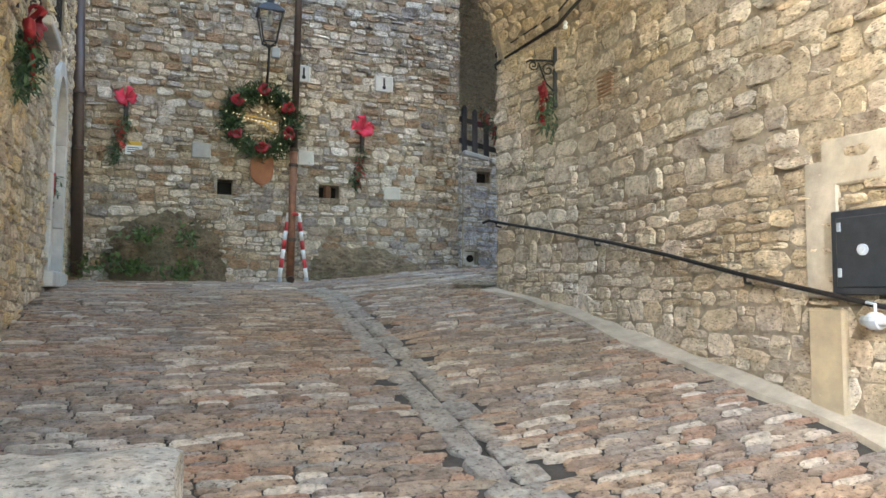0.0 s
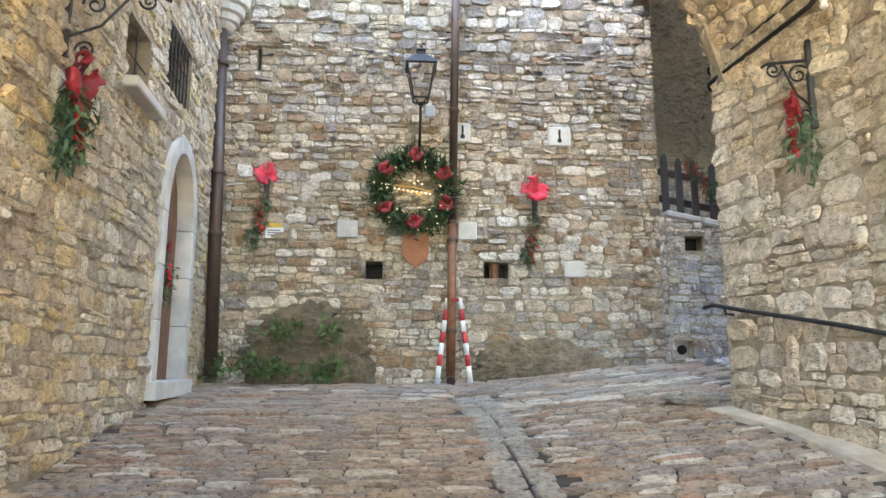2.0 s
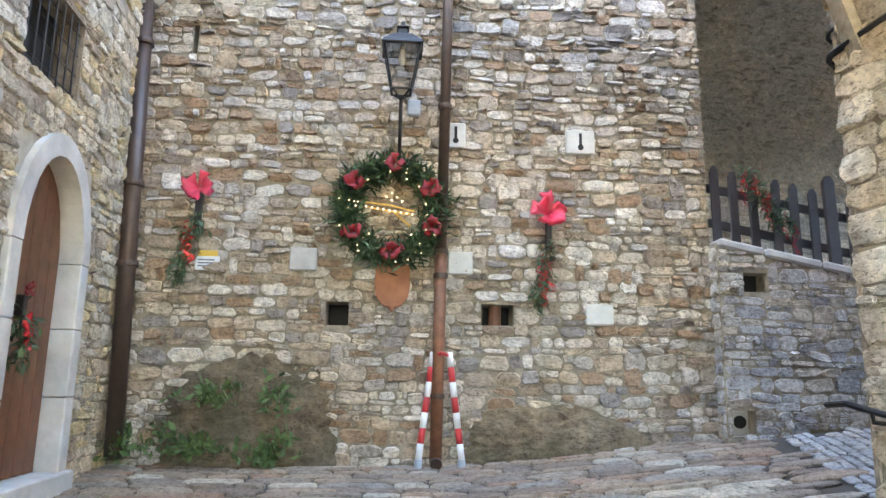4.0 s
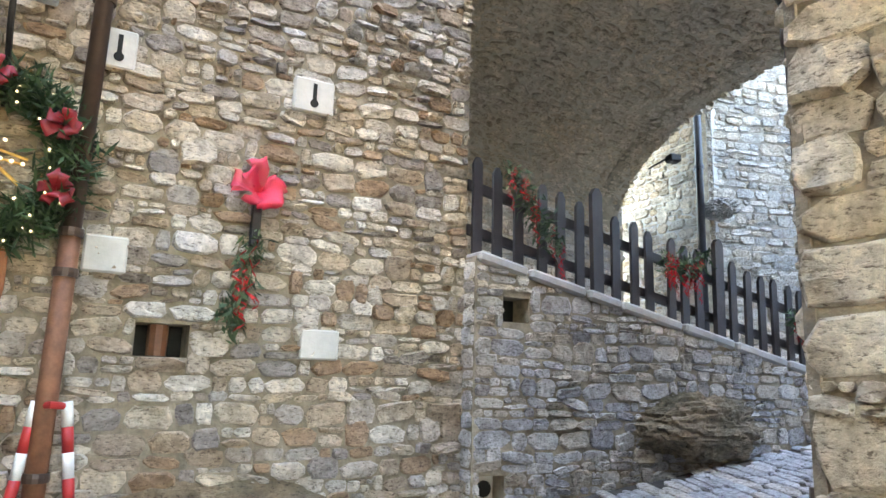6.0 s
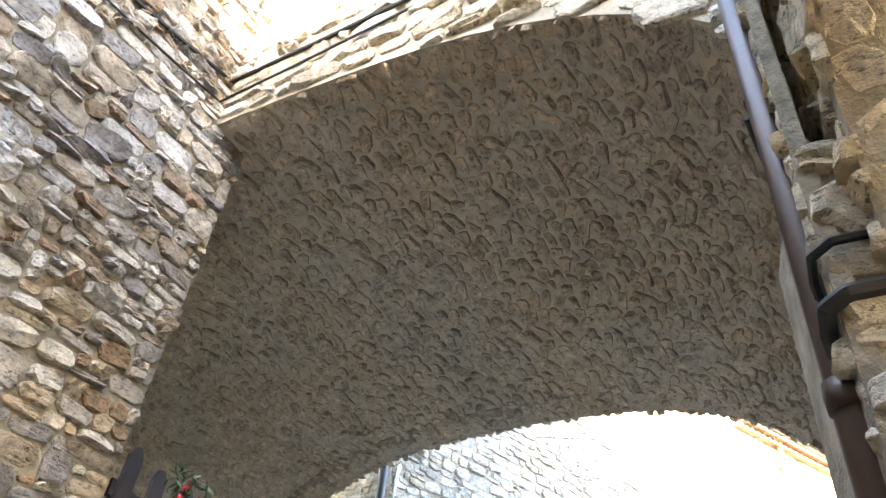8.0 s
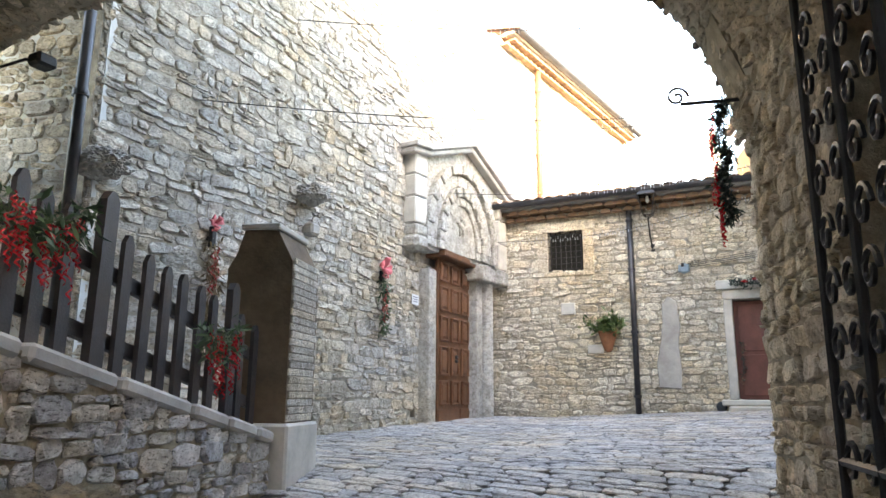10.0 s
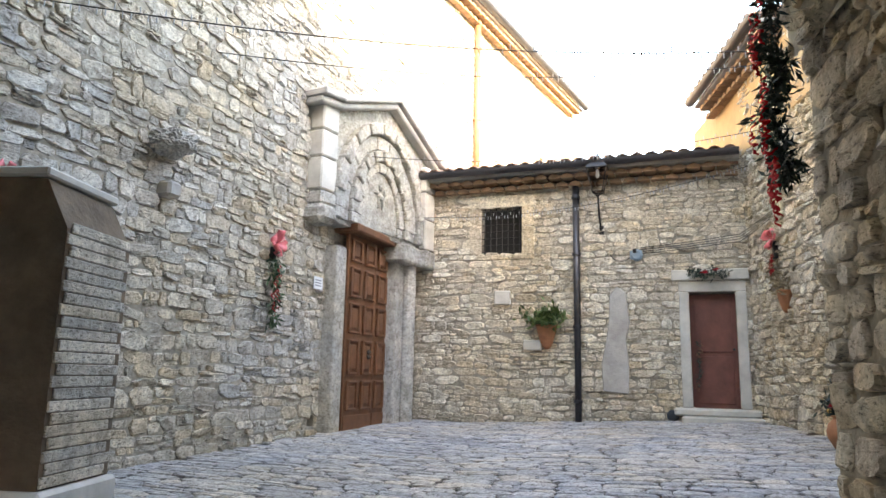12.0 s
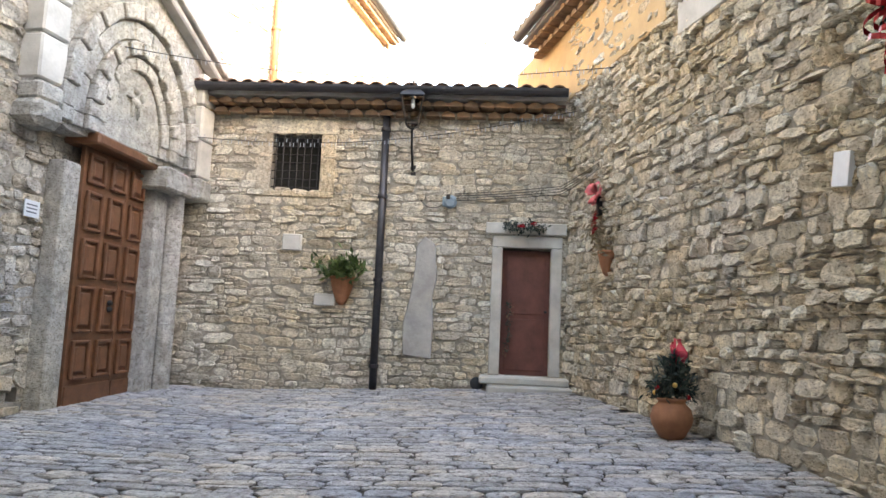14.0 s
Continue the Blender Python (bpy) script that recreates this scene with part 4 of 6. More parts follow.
def arched_door(m):
    """A round-headed doorway with a dressed stone surround; origin at the sill's middle."""
    t = thing("door_arched", m, "brown plank door in a pale arched stone surround", "door", kind="structure")
    w, spring, rise = 0.96, 1.55, 0.70
    outer = arch_outline(w + 0.30, spring, rise + 0.16, 14)
    inner = arch_outline(w, spring, rise, 14)
    for side in (-1, 1):
        z = 0.0
        for k, h in enumerate((0.55, 0.5, 0.5)):
            bm = bmesh.new()
            a, b = side * w / 2, side * (w / 2 + 0.15)
            box(bm, min(a, b), -0.05, z, max(a, b), 0.20, z + h - 0.006, 0.008)
            part("jamb_stone", bm, M_DRESSED, t)
            z += h
    for k in range(0, 14, 2):
        bm = bmesh.new()
        prism(bm, [inner[k], inner[k + 1], inner[k + 2], outer[k + 2], outer[k + 1], outer[k]], 0.25)
        bmesh.ops.translate(bm, vec=(0, 0.20, 0), verts=bm.verts[:])
        part("voussoir", bm, M_DRESSED, t)
    for k in range(6):
        x0 = -w / 2 + k * w / 6
        top = lambda x: spring + rise * math.sqrt(max(0, 1 - (2 * x / w) ** 2))
        bm = bmesh.new()
        prism(bm, [(x0 + 0.004, 0.02), (x0 + w / 6 - 0.004, 0.02), (x0 + w / 6 - 0.004, top(x0 + w / 6 - 0.004)), (x0 + w / 12, top(x0 + w / 12)), (x0 + 0.004, top(x0 + 0.004))], 0.05)
        bmesh.ops.translate(bm, vec=(0, 0.17, 0), verts=bm.verts[:])
        part("plank", bm, M_DOOR, t)
    bm = bmesh.new()
    prism(bm, [(-0.64, 2.45), (-0.64, spring)] + outer + [(0.64, spring), (0.64, 2.45)], 0.30)
    bmesh.ops.translate(bm, vec=(0, 0.30, 0), verts=bm.verts[:])
    part("spandrel", bm, M_MORTAR, t)
    bm = bmesh.new()
    box(bm, -0.66, -0.10, -0.15, 0.66, 0.36, 0.012, 0.01)
    part("sill", bm, M_DRESSED, t)


arched_door(on_left(-1.55, 0.04))


def grille_window(m, w, h, label, bars=5, cross=4, frame=0.0, sill=False):
    t = thing("window_grille", m, label, "window", kind="structure")
    # Matt black sheet for a pane: the unlit inside is in its colour.
    bm = bmesh.new()
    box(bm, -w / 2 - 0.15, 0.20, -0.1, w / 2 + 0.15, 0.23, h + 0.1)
    part("pane", bm, M_SHADE_BLACK, t, "black sheet painting the unlit inside of the window")
    for k in range(bars):
        x = -w / 2 + (k + 0.5) * w / bars
        part("bar", tube(bmesh.new(), [(x, 0.02, 0), (x, 0.02, h)], 0.009, 6), M_IRON, t)
    for k in range(cross):
        z = (k + 0.5) * h / cross
        part("crossbar", tube(bmesh.new(), [(-w / 2, 0.025, z), (w / 2, 0.025, z)], 0.007, 6), M_IRON, t)
    if frame:
        for x0, z0, x1, z1 in ((-w / 2 - frame, 0, -w / 2, h), (w / 2, 0, w / 2 + frame, h), (-w / 2 - frame - 0.03, h, w / 2 + frame + 0.03, h + frame), (-w / 2 - frame, -0.08, w / 2 + frame, 0)):
            bm = bmesh.new()
            box(bm, x0 + 0.002, -0.03, z0 + 0.002, x1 - 0.002, 0.2, z1 - 0.002, 0.006)
            part("frame_stone", bm, M_HOUSE, t)
    if sill:
        bm = bmesh.new()
        box(bm, -w / 2 - 0.1, -0.14, -0.09, w / 2 + 0.1, 0.2, 0, 0.012)
        part("sill", bm, M_DRESSED, t)


grille_window(on_left(-1.84, 2.73), 0.86, 0.66, "barred window in the ochre wall", 7, 4)
grille_window(on_left(-3.04, 2.33), 0.55, 0.55, "small window with a projecting stone sill", 1, 1, 0, True)


def scroll_bracket(m, label, seed, mirror=1, arm=0.55, drop=0.62, bow=0.15, n=650, tulle=M_RED, low=-0.34):
    """A wrought iron lamp bracket with scrolls, hung with a bow and a fir garland."""
    r = random.Random(seed)
    t = thing("iron_bracket", m, label, "wall bracket", "scrolled iron brackets")
    bm = bmesh.new()
    box(bm, -0.02, -0.03, -0.30, 0.02, 0.01, 0.32, 0.004)
    part("back_bar", bm, M_IRON, t)
    part("arm", tube(bmesh.new(), [(0, -0.02, 0.18), (mirror * 0.04, -arm * 0.9, 0.18), (mirror * 0.05, -arm, 0.16)], 0.012, 8), M_IRON, t)
    for cx, cz, q, s in ((-arm * 0.28, 0.08, 0.075, 1), (-arm * 0.8, 0.12, 0.055, -1), (-arm * 0.22, -0.22, 0.06, 1)):
        pts = [(0, cx + q * (1 - k / 26) * math.cos(s * k * 0.42), cz + q * (1 - k / 26) * math.sin(s * k * 0.42)) for k in range(22)]
        part("scroll", tube(bmesh.new(), pts, 0.008, 6), M_IRON, t)
    part("brace", tube(bmesh.new(), [(0, -0.02, -0.14), (0, -arm * 0.35, -0.06), (0, -arm * 0.62, 0.15)], 0.009, 6), M_IRON, t)
    part("bow", bow_mesh(bmesh.new(), r, bow, 8, (0, -0.10, low)), tulle, t, "red bow", True)
    pts = [(0.03 * math.sin(k), -0.08 - 0.03 * math.sin(k / 4), low - 0.04 - drop * k / 14) for k in range(15)]
    part("greenery", needles(bmesh.new(), pts, n, 0.09, r, 0.045, (0, 0, -1)), M_FIR, t, "green fir garland")
    bm = bmesh.new()
    for k in range(5):
        curl(bm, r, (r.uniform(-0.06, 0.06), -0.13, low - 0.04 - r.uniform(0, drop * 0.5)), drop * 0.5, 3, 0.03, 0.014)
    part("ribbon", bm, M_SHINE, t, "shiny red curled ribbon")
    return t


scroll_bracket(on_left(-4.38, 2.28), "scrolled iron bracket with red bow on the ochre wall", 51, 1, 0.6, 0.46, 0.19, 480, M_RED, -0.42)
scroll_bracket(pose(2.02, -4.30, 2.03, 0, 0, -101), "scrolled iron bracket with a red bow on the pale stone wall", 52, -1, 0.30, 0.34, 0.11, 150, M_RED, -0.15)
bow_garland(on_left(-1.72, 1.25, -0.10), "small red and green garland on the plank door", 53, 0.07, 0.3, 0.02, 0.12, M_FIR, M_RED, "", 0.05, 160)

# ---- right wall of the passage ----
RW = math.degrees(math.atan2(RIGHT_B[1] - RIGHT_A[1], RIGHT_B[0] - RIGHT_A[0]))
def on_right(y, z, off=0.0):
    return pose(passage_x(y)[1], y, z, 0, 0, RW) @ Matrix.Translation((0, -off, 0))


def handrail():
    t = thing("handrail", pose(0, 0, 0), "thin black iron handrail fixed along the stone wall", "handrail")
    rows = [(-3.10, 0.66), (-3.25, 0.67), (-3.6, 0.60), (-4.4, 0.45), (-5.2, 0.30), (-6.0, 0.14), (-6.7, -0.02), (-7.4, -0.16), (-8.2, -0.32), (-9.5, -0.6)]
    part("rail", tube(bmesh.new(), [(passage_x(y)[1] - 0.085, y, z) for y, z in rows], 0.016, 8), M_IRON, t)
    for y, z in ((-3.4, 0.64), (-5.0, 0.34), (-6.75, -0.03), (-8.6, -0.41)):
        part("bracket", tube(bmesh.new(), [(passage_x(y)[1] - 0.085, y, z - 0.01), (passage_x(y)[1] - 0.08, y, z - 0.05), (passage_x(y)[1] + 0.01, y, z - 0.06)], 0.011, 6), M_IRON, t)


handrail()


def meter_cabinet(m):
    t = thing("meter_cabinet", m, "dark grey steel meter cabinet door in the wall", "meter cabinet")
    bm = bmesh.new()
    box(bm, 0, -0.06, 0, 0.72, 0.05, 0.48, 0.006)
    part("frame", bm, M_DARKSTEEL, t)
    bm = bmesh.new()
    box(bm, 0.04, -0.072, 0.04, 0.68, -0.061, 0.44, 0.006)
    d = part("door", bm, M_DARKSTEEL, t)
    bm = bmesh.new()
    lathe(bm, [(0.032, 0), (0.032, 0.012), (0.02, 0.016), (0.02, 0.022)], 14, pose(0.21, -0.072, 0.25, 90))
    part("lock", bm, M_GREYBOX, d, "round steel lock")
    for z in (0.10, 0.36):
        bm = bmesh.new()
        box(bm, 0.055, -0.08, z, 0.075, -0.072, z + 0.05)
        part("hinge", bm, M_GREYBOX, d)


meter_cabinet(on_right(-7.40, -0.16, 0.02))
bm = bmesh.new()
box(bm, -0.22, -0.03, -0.16, 0.01, 0.03, 0.66, 0.012)
box(bm, -0.1, -0.031, 0.50, 1.1, 0.03, 0.78, 0.012)
ob = part("cement_patch", bm, M_MORTAR)
ob.matrix_world = on_right(-7.40, -0.02)
tagged(ob, "pale cement rendering round the meter cabinet", "render patch", kind="structure")
bm = bmesh.new()
box(bm, -0.13, -0.05, -0.02, 0.11, 0.03, 0.70, 0.014)
ob = part("ochre_pillar", bm, plain_mat("stained_block", (0.40, 0.32, 0.20), 0.9, 0, 0.4, 4, 0.5, (0.26, 0.22, 0.17)))
ob.matrix_world = on_right(-7.33, -0.94)
tagged(ob, "ochre stained upright block in the wall", "stone block", kind="structure")
bm = bmesh.new()
tube(bm, [(0, 0.02, 0), (0, -0.09, 0), (0.03, -0.11, 0), (0.16, -0.11, 0)], 0.030, 10)
lathe(bm, [(0.045, -0.03), (0.05, 0), (0.045, 0.03)], 12, pose(0.08, -0.11, 0, 0, 90))
tube(bm, [(0.08, -0.11, 0.03), (0.08, -0.11, 0.09), (0.03, -0.11, 0.10)], 0.010, 6)
ob = part("water_valve", bm, M_GREYBOX)
ob.matrix_world = on_right(-7.60, -0.30)
tagged(ob, "grey metal water valve on the wall", "valve")


def vent(m, w, h):
    t = thing("wall_vent", m, "rusty slatted vent in the stone wall", "vent")
    for k in range(6):
        bm = bmesh.new()
        box(bm, 0, -0.035, k * h / 6 + 0.006, w, 0.02, (k + 1) * h / 6 - 0.006, 0.003)
        part("slat", bm, M_CLAY, t)


vent(on_right(-4.98, 1.62), 0.22, 0.22)


def cable(pts, radius, mat, label, sag=0.0, n=10):
    out = []
    for a, b in zip(pts, pts[1:]):
        a, b = Vector(a), Vector(b)
        for k in range(n):
            q = a.lerp(b, k / n)
            q.z -= sag * math.sin(math.pi * k / n)
            out.append(q)
    out.append(Vector(pts[-1]))
    ob = part("cable", tube(bmesh.new(), out, radius, 6), mat)
    return tagged(ob, label, "cable", "cables on the walls")


for dz, q in ((0.0, 0.019), (0.13, 0.011)):
    cable([(1.92, -3.27, 2.34 + dz), (1.87, -3.262, 2.41 + dz), (1.82, -3.268, 2.44 + dz), (1.80, -3.31, 2.455 + dz), (1.82, -3.42, 2.47 + dz), (1.98, -4.4, 2.54 + dz), (1.92, -5.3, 2.66 + dz), (1.75, -7.5, 2.95 + dz), (1.6, -10.8, 3.1 + dz)], q, M_IRON, "dark conduit along the vault springing round the corner", 0.0)
bm = bmesh.new()
lathe(bm, [(0.02, 0), (0.028, 0.02), (0.016, 0.035), (0.026, 0.055), (0.012, 0.08)], 10)
ob = part("insulator", bm, M_WHITE)
ob.matrix_world = pose(2.0, -4.52, 2.46)
tagged(ob, "small white porcelain insulator on the cable", "insulator")
bm = bmesh.new()
tube(bm, [(1.94, -3.272, 0.1), (1.91, -3.265, 5.6)], 0.042, 14)
for z in (0.9, 2.30, 3.9):
    lathe(bm, [(0.047, z - 0.03), (0.050, z), (0.047, z + 0.03)], 14, pose(1.925, -3.268, 0))
ob = part("corner_pipe", bm, M_PIPE, None, "", True)
tagged(ob, "dark brown downpipe at the corner of the passage", "downpipe")
cable([(0.6, -0.03, 5.22), (1.45, -0.03, 5.37), (2.32, -0.03, 5.55), (2.33, -1.6, 5.62), (2.33, -3.2, 5.5)], 0.016, M_IRON, "thick black cable over the vault mouth", 0.01)
cable([(0.6, -0.03, 5.05), (1.35, -0.03, 5.18), (2.30, -0.03, 5.30), (2.335, -1.6, 5.50), (2.335, -3.2, 5.42)], 0.010, M_IRON, "thin black cable over the vault mouth", 0.01)

def strip(name, x0, x1, y0, y1, mat, label, lift=0.012, n=24):
    """A strip of paving that follows the lie of the ground."""
    bm = bmesh.new()
    rows = []
    for k in range(n + 1):
        y = y0 + (y1 - y0) * k / n
        a, b = (x0(y) if callable(x0) else x0), (x1(y) if callable(x1) else x1)
        rows.append([bm.verts.new((a + (b - a) * j / 3, y, ground_z(a + (b - a) * j / 3, y) + lift + 0.008 * noise.noise(Vector((j, y * 2, 0))))) for j in range(4)])
    for p, q in zip(rows, rows[1:]):
        for j in range(3):
            bm.faces.new((p[j], p[j + 1], q[j + 1], q[j]))
    r = bmesh.ops.extrude_face_region(bm, geom=bm.faces[:])
    bmesh.ops.translate(bm, vec=(0, 0, -0.06), verts=[v for v in r["geom"] if isinstance(v, bmesh.types.BMVert)])
    bmesh.ops.recalc_face_normals(bm, faces=bm.faces[:])
    return tagged(part(name, bm, mat), label, "paving", kind="structure")


strip("gutter_right", lambda y: passage_x(y)[1] - 0.20 - 0.05 * math.sin(y * 2) - 0.03 * math.sin(y * 5.3), lambda y: passage_x(y)[1] + 0.02, -11.2, -3.3, M_MORTAR, "dusty pale cement strip at the wall foot", 0.022)
bm = bmesh.new()
box(bm, -0.9, -0.5, -0.4, 0.0, 0.0, 0.16)
bmesh.ops.subdivide_edges(bm, edges=bm.edges[:], cuts=14, use_grid_fill=True)
for v in bm.verts:
    p = v.co * 5
    edge = min(abs(v.co.x), abs(v.co.x + 0.9), 0.08) / 0.08 + min(abs(v.co.y), abs(v.co.y + 0.5), 0.08) / 0.08
    v.co += Vector((noise.noise(p) * 0.025, noise.noise(p + Vector((5, 0, 0))) * 0.025, noise.noise(p * 1.4) * 0.022 - (0.03 * (1 - edge / 2) if v.co.z > 0.1 else 0)))
ob = part("stone_step", bm, M_GREENSTONE)
ob.matrix_world = pose(-1.42, -7.55, -0.90, 0, 0, -3)
tagged(ob, "worn white stone block on the ramp", "stone step")

# Unseen pale ground, added as a reflector for the passage.
strip("lane", -14.0, 10.0, -17.8, -10.95, M_CEMENT, "unseen pale strip added to bounce light into the passage", 0.0, 12)

# ---- vaulted street ----
def garland_on(owner, pts, n, seed, size=0.085, spread=0.05, mat=M_FIR, ribbon=8, red=M_SHINE, hang=0.3, width=0.010):
    r = random.Random(seed)
    part("greenery", needles(bmesh.new(), pts, n, size, r, spread, (0, 0, -0.5)), mat, owner, "dark green fir twigs")
    bm = bmesh.new()
    for k in range(ribbon):
        p = pts[r.randrange(len(pts))]
        curl(bm, r, (p[0] + r.uniform(-0.05, 0.05), p[1] - 0.04, p[2] + 0.03), hang * r.uniform(0.5, 1.1), 4, 0.018, width)
    part("ribbon", bm, red, owner, "red curled ribbon")


def picket_fence():
    """Dark pointed pickets on two sloping rails along the low wall's top."""
    t = thing("picket_fence", pose(0, 0, 0), "dark brown wooden picket fence on the low wall", "fence")
    base = lambda x: 2.10 - 0.198 * (x - 2.66)
    line = lambda x: 0.0 - 0.035 * (x - 2.66)
    r = random.Random(70)
    x, k = 2.76, 0
    while x < 7.15:
        tall = k % 7 == 6 or k == 20
        h = 1.03 if tall else 0.86 + r.uniform(-0.02, 0.02)
        w = 0.055 if tall else 0.042
        y = line(x)
        z0 = base(x) - 0.02
        bm = bmesh.new()
        prism(bm, [(-w, z0), (w, z0), (w, z0 + h - 0.05), (w * 0.35, z0 + h), (-w * 0.35, z0 + h), (-w, z0 + h - 0.05)], 0.05 if tall else 0.03)
        bmesh.ops.transform(bm, matrix=pose(x, y, 0, 0, r.uniform(-1, 1)), verts=bm.verts[:])
        part("post" if tall else "picket", bm, M_WOODDARK, t)
        x += 0.197
        k += 1
    for dz in (0.26, 0.62):
        bm = bmesh.new()
        a, b = Vector((2.68, line(2.68) + 0.02, base(2.68) + dz)), Vector((7.15, line(7.15) + 0.02, base(7.15) + dz))
        for q in range(1):
            vs = [bm.verts.new(p + Vector((0, dy, dzz))) for p in (a, b) for dy, dzz in ((-0.012, -0.04), (0.03, -0.04), (0.03, 0.04), (-0.012, 0.04))]
            for i in range(4):
                bm.faces.new((vs[i], vs[(i + 1) % 4], vs[4 + (i + 1) % 4], vs[4 + i]))
            bm.faces.new(vs[:4][::-1])
            bm.faces.new(vs[4:])
        part("rail", bm, M_WOODDARK, t)


picket_fence()
for k, (x0, z0, x1, z1, n, rb) in enumerate(((2.96, 2.86, 3.42, 2.26, 480, 10), (4.58, 2.32, 5.08, 2.38, 420, 18), (6.22, 1.90, 6.62, 1.97, 300, 18))):
    t = thing("fence_garland", pose(0, 0, 0), ("long fir garland with red ribbon draped on the fence", "fir garland with red curled ribbons on the fence", "red ribbon garland on the fence")[k], "christmas garland", "garlands on the fence")
    pts = [(x0 + (x1 - x0) * i / 16, -0.13 - 0.035 * (x0 - 2.66), z0 + (z1 - z0) * i / 16 - (0.12 * math.sin(i / 16 * math.pi) if k else 0)) for i in range(17)]
    garland_on(t, pts, n, 80 + k, 0.085, 0.04, M_FIR, rb, M_SHINE, 0.35)

# coping stones of the low wall
cop = thing("coping", pose(0, 0, 0), "rounded cement coping on the low wall", "coping", kind="structure")
r = random.Random(71)
x = 2.66
while x < 7.1:
    w = r.uniform(0.35, 0.7)
    x1 = min(x + w, 7.2)
    bm = bmesh.new()
    box(bm, 0.006, -0.05, -0.04, x1 - x - 0.006, 0.36, 0.045, 0.02)
    ob = part("coping_stone", bm, M_CEMENT, cop)
    ob.matrix_basis = pose(x, -0.16 - 0.031 * (x - 2.66), 2.115 - 0.198 * (x - 2.66), 0, 11.2, 0)
    x = x1


def stone_pier(m):
    """The end pier of the stair wall: brickwork sides with a stone base and a stepped pointed top."""
    t = thing("stone_pier", m, "narrow brown plastered pier with brick edge beside the fence", "pier", kind="structure")
    bm = bmesh.new()
    prism(bm, [(-0.27, 0.30), (0.27, 0.30), (0.27, 1.55), (0.14, 1.80), (-0.14, 1.82), (-0.20, 1.62), (-0.27, 1.50)], 0.60)
    part("shaft", bm, M_BROWNPLASTER, t)
    bm = bmesh.new()
    box(bm, -0.30, -0.64, -0.6, 0.31, 0.04, 0.298, 0.02)
    part("base", bm, M_DRESSED, t)
    for k in range(22):
        bm = bmesh.new()
        box(bm, 0.272, -0.60 + (0.03 if k % 2 else 0.0), 0.31 + k * 0.058, 0.284, -0.02 - (0.0 if k % 2 else 0.04), 0.363 + k * 0.058, 0.004)
        part("brick", bm, M_CHURCH, t)
    bm = bmesh.new()
    box(bm, -0.17, -0.63, 1.81, 0.16, 0.03, 1.86, 0.01)
    part("cap", bm, M_DRESSED, t)


stone_pier(pose(7.85, -0.12, 1.02, 0, 0, -90))


def iron_gate(m):
    t = thing("iron_gate", m, "black wrought iron gate with dense scrollwork standing open", "gate")
    w, h = 0.78, 2.72
    bm = bmesh.new()
    for a, b in (((0, 0), (0, h)), ((w, 0), (w, h - 0.35)), ((0, 0), (w, 0)), ((0, 0.9), (w, 0.9)), ((0, h), (w, h - 0.35)), ((w * 0.5, 0), (w * 0.5, h - 0.15))):
        tube(bm, [(a[0], 0, a[1]), (b[0], 0, b[1])], 0.018, 6)
    part("gate_frame", bm, M_IRON, t)
    for i in range(4):
        for k in range(14):
            cx, cz = w * (i + 0.5) / 4, 0.1 + k * 0.2
            if cz > h - 0.35 * cx / w - 0.1:
                continue
            pts = [(cx + 0.075 * (1 - j / 20) * math.cos(j * 0.45 * (1 if (i + k) % 2 else -1)), 0, cz + 0.085 * (1 - j / 20) * math.sin(j * 0.45)) for j in range(17)]
            part("scroll", tube(bmesh.new(), pts, 0.011, 5), M_IRON, t)


ST = math.degrees(math.atan2(0.3, -4.45))
iron_gate(pose(4.88, -3.425, ground_z(4.8, -3.4) + 0.05, 0, 0, ST - 0.5))
# Black sheet behind the gate opening, painted in place of its shade.
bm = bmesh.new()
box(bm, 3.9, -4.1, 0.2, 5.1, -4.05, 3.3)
tagged(part("doorway_black", bm, M_SHADE_BLACK), "black sheet standing in for the unlit space behind the gate", "wall", kind="structure")
bow_garland(pose(3.22, -3.38, 2.42, 0, 0, ST), "sparse fir garland with red ribbon on the brick wall", 90, 0.05, 0.34, 0.0, 0.08, M_FIR, M_RED, "", 0.06, 170)
t = thing("hanging_garland", pose(6.42, -3.53, 3.30, 0, 0, 176), "long dark fir garland with red ribbons hung at the vault mouth", "christmas garland")
bm = bmesh.new()
tube(bm, [(0, 0.1, 0.05), (0, -0.28, 0.05)], 0.012, 6)
tube(bm, [(0, -0.28 + 0.07 * math.cos(k * 0.5) * (1 - k / 22), 0.10 + 0.07 * math.sin(k * 0.5) * (1 - k / 22)) and (0.0, -0.30 + 0.07 * math.cos(k * 0.5) * (1 - k / 22), 0.10 + 0.07 * math.sin(k * 0.5) * (1 - k / 22)) for k in range(18)], 0.009, 5)
part("bracket", bm, M_IRON, t, "black iron bracket")
garland_on(t, [(0.04 * math.sin(k), -0.05 + 0.02 * math.cos(k), 0.02 - 0.052 * k) for k in range(15)], 1500, 91, 0.05, 0.020, M_FIR_DARK, 14, M_SHINE, 0.22, 0.008)
cable([(2.6, -3.24, 4.0), (4.5, -3.42, 3.98), (6.7, -3.52, 3.9)], 0.016, M_IRON, "dark cable along the street vault", 0.0)
cable([(2.6, -3.22, 3.9), (4.5, -3.40, 3.86), (6.7, -3.50, 3.8)], 0.012, M_IRON, "dark cable along the street vault", 0.0)
bm = bmesh.new()
box(bm, 0.0, -0.03, 0, 0.26, 0.12, 0.26, 0.02)
ob = part("drain_surround", bm, M_DRESSED)
ob.matrix_world = pose(2.70, 0.02, 0.28)
tagged(ob, "pale drain niche set in the low wall", "drain", kind="structure")
